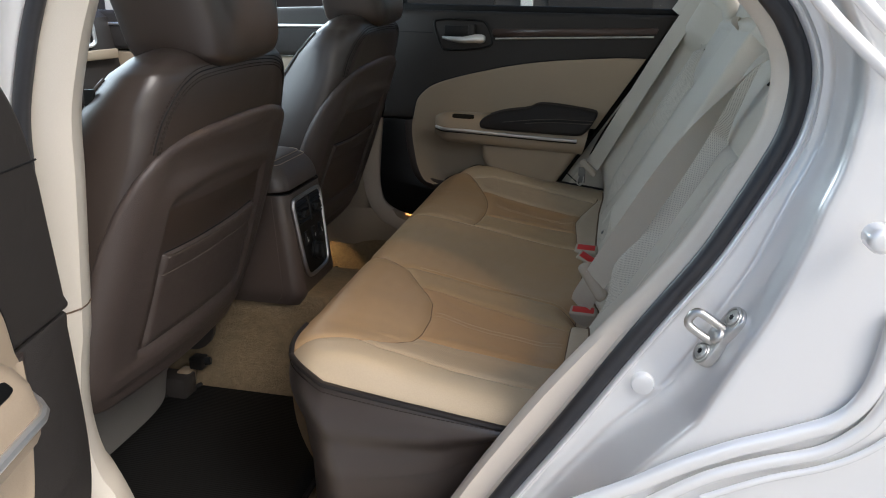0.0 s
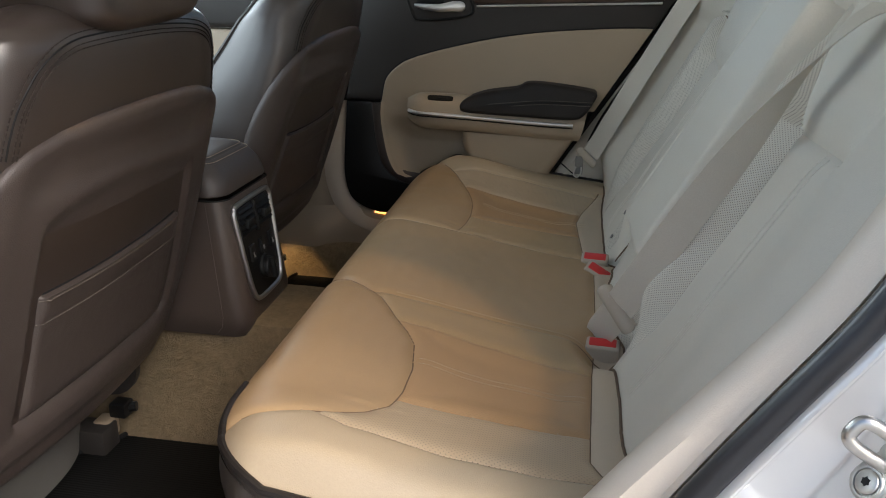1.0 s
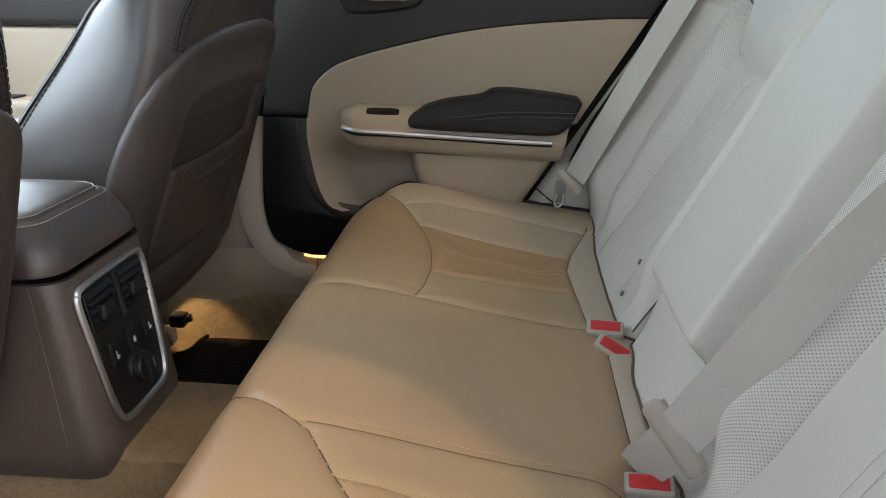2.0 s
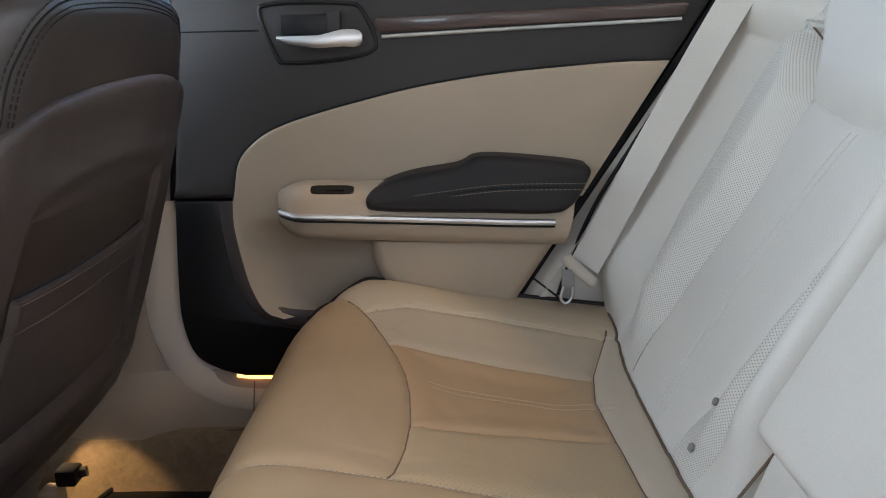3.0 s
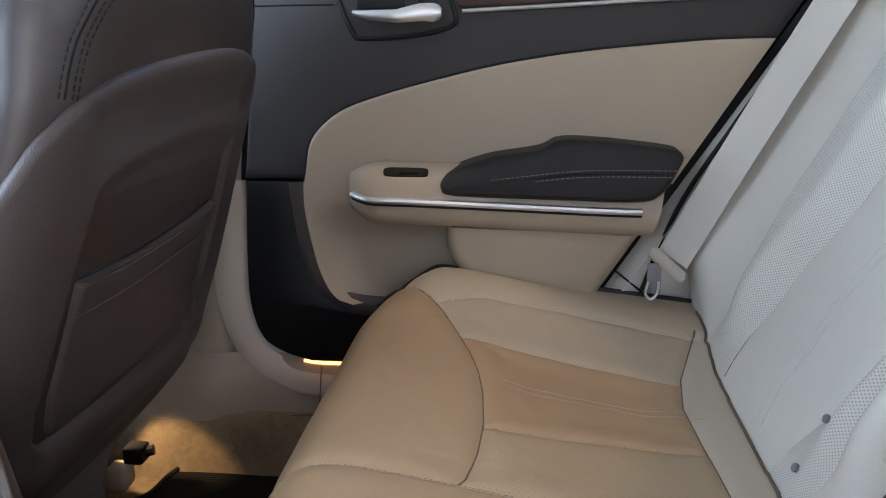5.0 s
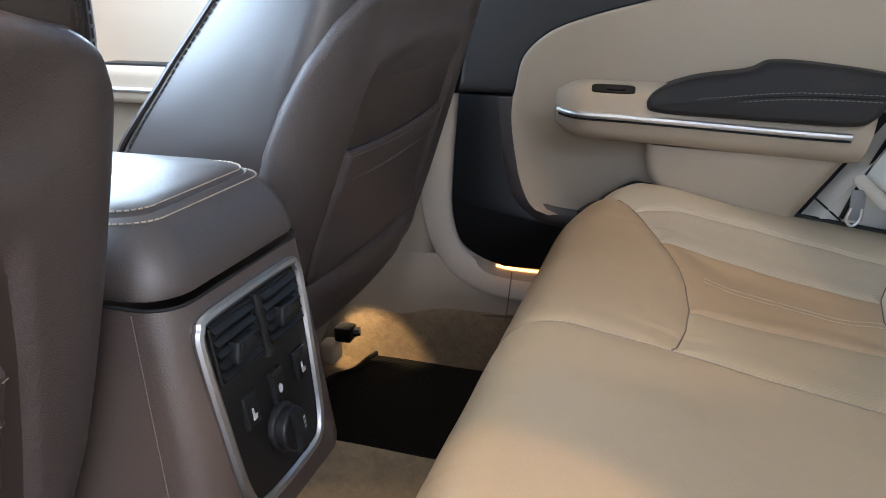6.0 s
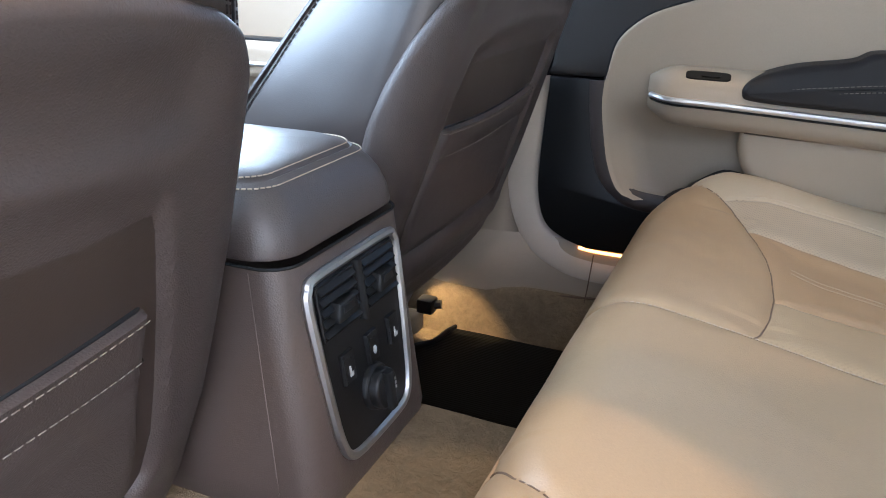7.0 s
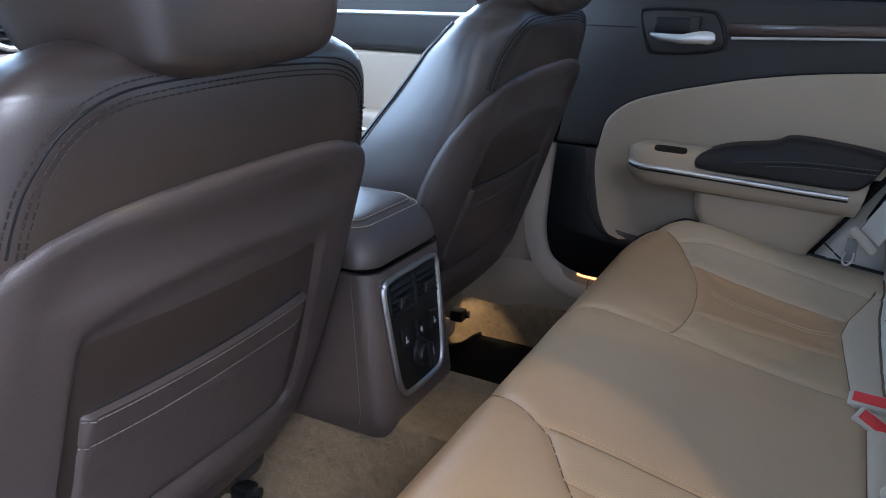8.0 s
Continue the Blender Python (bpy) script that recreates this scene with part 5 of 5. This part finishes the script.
lobes = []
for k in range(48):
    a = 2 * math.pi * k / 48
    c = 0.022 if math.cos(a) > 0 else -0.022
    lobes.append((c * min(1.0, abs(math.cos(a)) * 2.2) + 0.0150 * math.cos(a), (0.0150 - 0.005 * max(0.0, 1 - abs(math.cos(a)) * 3)) * math.sin(a)))
part("plate", on_wall(plate(lobes, "z", -0.006, 0.005, 0.0015, 3)), M_STEEL, st, "zinc plated base")
part("boss", on_wall(plate([(0.010 * math.cos(a * math.pi / 10), 0.010 * math.sin(a * math.pi / 10)) for a in range(20)], "z", 0.003, 0.010, 0.003, 3)), M_STEEL, st)
legs = curve([(0.009, 0.0, 0.004), (0.0095, -0.004, 0.018), (0.009, -0.009, 0.030), (0.005, -0.012, 0.0345), (-0.005, -0.012, 0.0345), (-0.009, -0.009, 0.030), (-0.0095, -0.004, 0.018), (-0.009, 0.0, 0.004)], 6)
part("loop", on_wall(tube(legs, 0.0046, 10)), M_STEEL, st, "polished wire loop")
for x in (-0.024, 0.024):
    bolt = part("bolt", on_wall(plate([(x + 0.0082 * math.cos(a * math.pi / 10), 0.0082 * math.sin(a * math.pi / 10)) for a in range(20)], "z", 0.003, 0.0072, 0.0016, 3)), M_STEEL, st, "low bolt head")
    part("bolt_rim", on_wall(tube([(x + 0.0100 * math.cos(a * math.pi / 12), 0.0100 * math.sin(a * math.pi / 12), 0.0052) for a in range(24)], 0.0010, 6, True)), M_STEEL, bolt)
    part("bolt_socket", on_wall(plate([(x + 0.0030 * (1.15 if a % 2 else 0.8) * math.cos(a * math.pi / 6), 0.0030 * (1.15 if a % 2 else 0.8) * math.sin(a * math.pi / 6)) for a in range(12)], "z", 0.0070, 0.0075, 0)), M_BLACK, bolt, "dark star socket", smooth=False)
bp = thing("jamb_plug", "small round rubber plug in the painted jamb", "plug", (0.55, -0.78, 0.76))
part("plug_disc", plate([(0.549 + 0.013 * math.cos(a * math.pi / 10), 0.757 + 0.013 * math.sin(a * math.pi / 10)) for a in range(20)], "y", -0.775, -0.792, 0.004), M_PAINT, bp)

# centre pillar beside the open door
bpil = thing("door_pillar", "cream trimmed centre pillar with black seal and silver paint", "car pillar", (-0.2, -0.76, 0.40), kind="structure")
PIL = curve([(-0.150, 0.41, 0), (-0.172, 0.462, 0), (-0.192, 0.492, 0), (-0.205, 0.540, 0), (-0.208, 0.60, 0), (-0.198, 0.675, 0), (-0.189, 0.72, 0), (-0.177, 0.84, 0), (-0.168, 0.936, 0), (-0.162, 1.013, 0), (-0.145, 1.079, 0), (-0.120, 1.147, 0), (-0.05, 1.30, 0), (0.02, 1.42, 0)], 5)
part("pillar_trim", sheet(lambda i, k: Vector((PIL[i].x + [-0.13, -0.055, -0.020, -0.004, 0.0, -0.012, -0.045, -0.10][k], [-0.655, -0.675, -0.705, -0.735, -0.752, -0.762, -0.768, -0.768][k], PIL[i].y)), list(range(len(PIL))), list(range(8))), M_PLASTIC, bpil, "cream plastic pillar trim")
part("pillar_seal", tube([(p.x - 0.052, -0.775, p.y) for p in PIL], 0.011, 10), M_SEAL, bpil, "black rubber seal")
part("pillar_paint", sheet(lambda i, k: Vector((PIL[i].x + [-0.06, -0.08, -0.12, -0.20][k], [-0.775, -0.80, -0.81, -0.82][k], PIL[i].y)), list(range(len(PIL))), list(range(4))), M_PAINT, bpil, "silver painted pillar")
part("pillar_joint", tube([(-0.1855 + dx + 0.001, y - 0.001, 0.757 + 0.3 * dx) for dx, y in ((-0.020, -0.705), (-0.004, -0.735), (0.0, -0.752), (-0.012, -0.762), (-0.045, -0.768))], 0.0013, 6), M_SEAM, bpil, "fine joint between two trim pieces")
sill = part("door_sill", sheet(lambda u, k: Vector((u, [-0.690, -0.700, -0.715, -0.745, -0.752][k], [0.30, 0.365, 0.388, 0.390, 0.37][k])), span(-0.40, 0.30, 20), list(range(5))), M_PLASTIC)
tagged(sill, "cream plastic sill trim under the door opening", "sill", kind="structure")
sill2 = part("door_sill_far", sheet(lambda u, k: Vector((u, [0.728, 0.738, 0.752, 0.80][k], [0.37, 0.44, 0.488, 0.492][k] + (0.03 * smooth01(-0.35, -0.08, u) if k == 0 else 0))), span(-0.60, 0.30, 20), list(range(4))), M_PLASTIC)
tagged(sill2, "cream plastic sill trim under the closed door", "sill", kind="structure")
# darker cream than the sill: the footwell's shade is put into these two trims
skirt = part("trim_pillar_lower", sheet(lambda x, z: Vector((x, 0.738 - 0.020 * smooth01(0.56, 0.42, z) - 0.014 * smooth01(-0.20, -0.30, x) * smooth01(0.9, 0.5, z) + 0.010 * smooth01(-0.38, -0.48, x), z)), span(-0.62, 0.25, 50), [0.372, 0.380, 0.390] + span(0.40, 0.505, 9) + ([0.506])), M_CREAM_T)
tagged(skirt, "cream plastic trim at the foot of the centre pillar", "trim", kind="structure")
foot_trim = part("trim_pillar_foot", sheet(lambda x, z: Vector((x, 0.738 - 0.014 * smooth01(-0.20, -0.30, x) * smooth01(0.9, 0.5, z) + 0.010 * smooth01(-0.38, -0.48, x) + 0.028 * smooth01(-0.265, -0.225, x), z)), span(-0.62, -0.08, 60), span(0.495, 0.80, 12)), M_CREAM_T)
tagged(foot_trim, "cream plastic trim on the centre pillar", "trim", kind="structure")
ring = curve([(0.05, 0.486, 0), (-0.09, 0.488, 0), (-0.145, 0.500, 0), (-0.187, 0.528, 0), (-0.208, 0.590, 0), (-0.208, 0.663, 0), (-0.198, 0.80, 0)], 8)


def flange(i, k):
    """A broad rounded band round the foot of the far door."""
    p = ring[i]
    d = (ring[min(len(ring) - 1, i + 1)] - ring[max(0, i - 1)]).normalized()
    n = Vector((d.y, -d.x, 0)) * -1
    n = n if n.y < 0.2 else -n
    o, y = [(-0.004, 0.745), (0.0, 0.735), (0.006, 0.730), (0.030, 0.7265), (0.046, 0.7255), (0.052, 0.7275), (0.054, 0.735)][k]
    q = p + n * o
    return Vector((q.x, y - 0.014 * smooth01(0.50, 0.42, q.y), q.y))


tagged(part("trim_door_foot", sheet(flange, list(range(len(ring))), list(range(7))), M_TRIM), "broad cream band round the foot of the closed door", "trim", kind="structure")
tagged(part("trim_joint", join(tube([(-0.098, 0.7085, 0.385), (-0.094, 0.711, 0.42), (-0.090, 0.722, 0.486)], 0.0012, 6), tube([(-0.62, 0.704, 0.376), (-0.30, 0.704, 0.376), (-0.25, 0.712, 0.386), (0.0, 0.714, 0.412)], 0.0022, 6)), M_SEAM), "fine dark joints in the sill trim", "trim", kind="structure")
quarter = part("trim_quarter", sheet(lambda u, k: Vector((0.314 + 0.41 * u + [0.0, 0.03, 0.10, 0.2][k], [0.735, 0.70, 0.715, 0.72][k], 0.56 + 0.64 * u)), span(0, 1, 12), list(range(4))), M_PLASTIC)
tagged(quarter, "cream plastic quarter trim between bench and door", "trim", kind="structure")


# ---- seat belts ----
gap = curve([(0.423, 0.7035, 0.640), (0.443, 0.7035, 0.704), (0.480, 0.7035, 0.791), (0.531, 0.7035, 0.878), (0.60, 0.7035, 0.99)], 8)
tagged(part("trim_gap", join(tube(gap, 0.0035, 6), tube([(0.383, 0.700, 0.669), (0.423, 0.7035, 0.636)], 0.0018, 6)), M_RUBBER), "dark gap between quarter trim and backrest", "trim", kind="structure")
fb = thing("seat_belt", "cream seat belt hanging against the backrest with its tongue", "seat belt", (0.46, 0.66, 0.70), "seat belts")
part("webbing", webbing([(0.78, 0.66, 1.28), (0.672, 0.665, 1.11), (0.56, 0.667, 0.90), (0.459, 0.668, 0.70)], (0.55, -0.55, -0.3), 0.026), M_BELT, fb)
part("blade", box((0.421, 0.650, 0.652), (0.441, 0.653, 0.698), 0.0012), M_GREY, fb, "dark coated tongue blade")
part("blade_loop", tube(curve([(0.423, 0.646, 0.672), (0.419, 0.645, 0.654), (0.427, 0.644, 0.646), (0.436, 0.645, 0.655), (0.437, 0.646, 0.672)], 6), 0.0022, 8), M_STEEL, fb, "bright steel loop")

nb = thing("seat_belt", "cream seat belt drawn down the backrest and buckled", "seat belt", (0.47, -0.21, 0.62), "seat belts")
part("webbing", webbing([(0.735, -0.312, 1.10), (0.690, -0.304, 1.055), (0.592, -0.258, 0.875), (0.490, -0.206, 0.664)], (-0.25, 1.0, 0.0), 0.025, 12, (0.62, -0.35, -0.72)), M_BELT, nb)
part("lap_webbing", webbing([(0.488, -0.205, 0.660), (0.478, -0.190, 0.632), (0.468, -0.168, 0.602), (0.466, -0.150, 0.570)], (0.62, -0.35, -0.72), 0.024, 8, (0.75, -0.55, -0.35)), M_BELT, nb)


def tongue(parent, a, b, r):
    line = [Vector(a).lerp(Vector(b), k) for k in (0, 0.03, 0.08, 0.2, 0.5, 0.8, 0.92, 0.97, 1.0)]
    lip = [Vector(a).lerp(Vector(b), k) for k in (0.06, 0.3, 0.7, 0.94)]
    bm = bmesh.new()
    n = 12
    d = (line[-1] - line[0]).normalized()
    s = d.cross(Vector((0, 1, 0))).normalized()
    w = s.cross(d).normalized()
    rings = []
    for p, k in zip(line, (0.5, 0.8, 0.97, 1, 1, 1, 0.97, 0.8, 0.5)):
        rings.append([bm.verts.new(p + s * r * 1.5 * k * math.cos(2 * math.pi * q / n) + w * r * 0.62 * k * math.sin(2 * math.pi * q / n)) for q in range(n)])
    for r0, r1 in zip(rings, rings[1:]):
        for q in range(n):
            bm.faces.new((r0[q], r0[(q + 1) % n], r1[(q + 1) % n], r1[q]))
    bm.faces.new(rings[0][::-1])
    bm.faces.new(rings[-1])
    out = part("tongue", bm, M_BUCKLE, parent, "cream plastic tongue")
    part("tongue_lip", tube([p + s * r * 1.35 + w * r * 0.25 for p in lip], r * 0.42, 8), M_BUCKLE, out)
    part("tongue_slot", tube([p - s * r * 0.55 + w * r * 0.58 for p in lip[:3]], r * 0.16, 6), M_SEAM, out, "dark slot")
    return out


tongue(nb, (0.463, -0.184, 0.686), (0.508, -0.224, 0.632), 0.0078)
tongue(fb, (0.424, 0.660, 0.716), (0.470, 0.640, 0.676), 0.0058)


def buckle(place, turn, label):
    t = thing("belt_buckle", label, "seat belt buckle", place, "belt buckles")
    x, y, z = place
    part("housing", box((x - 0.014, y - 0.026, z - 0.060), (x + 0.014, y + 0.026, z), 0.005, 3), M_BUCKLE, t, "cream plastic housing")
    part("release_button", box((x - 0.0095, y - 0.021, z - 0.008), (x + 0.0095, y + 0.021, z + 0.0012), 0.002, 2), M_RED, t, "red release button")
    t.rotation_euler = [radians(a) for a in turn]


buckle((0.473, -0.182, 0.592), (0, -14, 86), "cream buckle with a red button, upright")
buckle((0.466, 0.148, 0.614), (0, -22, 84), "cream buckle with a red button, upright")
buckle((0.474, 0.100, 0.604), (26, -20, 62), "cream buckle with a red button, tilted")

# ---- front of the cabin ----
fd = thing("front_door", "cream and dark front passenger door trim with armrest", "car door", (-0.8, 0.75, 0.30))
part("upper_trim", plate([(-1.2, 0.98), (-0.36, 0.98), (-0.33, 1.13), (-1.2, 1.10)], "y", 0.78, 0.725, 0.015, 3), M_SOFT, fd, "dark soft upper trim")
part("lower_trim", plate([(-1.2, 0.45), (-0.38, 0.45), (-0.36, 0.975), (-1.2, 0.975)], "y", 0.78, 0.73, 0.012, 3), M_CREAM_T, fd, "cream lower trim")
part("armrest", box((-1.05, 0.655, 0.765), (-0.40, 0.74, 0.835), 0.018, 4), M_CREAM_T, fd, "cream armrest")
part("strip", tube([(-1.05, 0.653, 0.793), (-0.42, 0.653, 0.793)], 0.005, 6), M_CHROME, fd, "satin chrome strip")
part("upper_strip", tube([(-1.15, 0.722, 1.060), (-0.37, 0.722, 1.072)], 0.005, 8, flat=0.5, up=Vector((0, 1, 0))), M_CHROME, fd, "satin chrome strip")
part("switch_panel", box((-0.88, 0.672, 0.833), (-0.70, 0.715, 0.839), 0.002), M_BLACK, fd, "black window switch panel")
dash = thing("dashboard", "dark dashboard with a bright framed air vent", "dashboard", (-1.2, 0, 0.7))
part("dash_body", sheet(lambda u, k: Vector(([-1.06, -1.09, -1.12, -1.18, -1.30, -1.45][k], u, [0.60, 0.90, 1.08, 1.115, 1.12, 1.10][k])), span(-0.74, 0.74, 30), list(range(6))), M_SOFT, dash, "dark soft dashboard")

# outer body that closes the cabin on the far side and behind
# the unseen near side is added to keep outside light off the far footwell
for nm, lo, hi in (("car_side", (0.30, 0.80, 0.20), (1.40, 0.90, 1.13)), ("car_side_front", (-1.40, 0.785, 0.20), (-0.215, 0.90, 1.10)), ("car_side_near", (-1.40, -0.90, 0.20), (-0.32, -0.80, 1.10)), ("car_side_sill", (-1.4, 0.755, 0.15), (0.5, 0.90, 0.488)), ("car_tail", (0.95, -0.80, 0.20), (1.4, 0.80, 1.12)),
                   ("car_underbody", (-1.4, -0.80, 0.15), (1.4, 0.80, 0.26)), ("car_nose", (-1.50, -0.80, 0.20), (-1.40, 0.80, 1.05))):
    tagged(part(nm, box(lo, hi, 0.02, 3), M_PAINT), "silver painted car body closing the cabin", "car body", kind="structure")


def dash_vent(y0):
    hole = [(y0 - 0.07, 1.0), (y0 + 0.06, 1.0), (y0 + 0.075, 1.03), (y0 + 0.05, 1.085), (y0 - 0.07, 1.085)]
    ring = curve([(-1.098, y, z) for y, z in hole], 5, True)
    v = part("dash_vent", tube(ring, 0.007, 8, True, up=Vector((1, 0, 0))), M_CHROME, dash, "bright vent frame")
    part("vent_back", plate([(p.y, p.z) for p in ring], "x", -1.115, -1.102, 0.002), M_RUBBER, v)
    for i in range(5):
        z = 1.01 + 0.016 * i
        part("vent_slat", box((-1.104, y0 - 0.068, z), (-1.094, y0 + 0.055, z + 0.005), 0.001), M_SOFT, v)


for y in (0.10, 0.54):
    dash_vent(y)
part("dash_trim", box((-1.09, -0.70, 0.955), (-1.075, 0.70, 0.985), 0.005), M_CREAM_T, dash, "cream trim band")

# wheel arch lip on the quarter panel
ARCH = (("arch_lip", 0.0095, [(0.40, 0.60), (0.47, 0.640), (0.510, 0.664), (0.549, 0.688), (0.586, 0.714), (0.637, 0.743), (0.686, 0.765), (0.724, 0.786), (0.744, 0.813), (0.753, 0.847), (0.757, 0.898)]), ("arch_groove_edge", 0.0075, [(0.562, 0.666), (0.614, 0.705), (0.665, 0.730), (0.714, 0.750), (0.745, 0.777), (0.760, 0.804), (0.771, 0.849)]), ("arch_bead", 0.004, [(0.612, 0.680), (0.668, 0.711), (0.717, 0.732), (0.750, 0.753), (0.775, 0.778)]), ("quarter_ridge", 0.006, [(0.632, 1.186), (0.650, 1.166), (0.673, 1.144), (0.708, 1.114), (0.733, 1.096)]), ("quarter_edge", 0.006, [(0.662, 1.186), (0.682, 1.167), (0.701, 1.150), (0.727, 1.130)]))
for nm, r, row in ARCH:
    part(nm, tube([(p.x, -0.876 - 0.03 * max(0.0, p.x - 0.70), p.y) for p in curve([(x, z, 0) for x, z in row], 8)], r, 10, flat=0.7, up=Vector((0, 1, 0))), M_PAINT, frame_body, "raised painted edge")
rp2 = thing("fuel_flap_stop", "round pale rubber stop on the painted quarter panel", "rubber stop", (0.72, -0.89, 0.97))
part("stop_disc", plate([(0.722 + 0.012 * math.cos(a * math.pi / 10), 0.975 + 0.012 * math.sin(a * math.pi / 10)) for a in range(20)], "y", -0.885, -0.908, 0.006, 3), M_PAINT, rp2)

# a plain building far beyond the car
far = thing("building", "dark grey building with shutters and pale posts", "building", (0, 12, 0))
part("wall", box((-14, 12, 0), (14, 13, 3.0), 0), M_SOFT, far, "dark grey wall", smooth=False)
for i in range(9):
    x = -11 + 2.6 * i
    part("post", box((x - 0.45, 11.85, 0.0), (x - 0.25, 12.0, 3.0), 0.01), M_WHITE, far, "pale post", smooth=False)
    part("shutter", box((x, 11.9, 0.2), (x + 1.7, 12.0, 2.6), 0.01), M_GREY if i % 4 == 1 else M_PAD, far, "dark roller shutter", smooth=False)
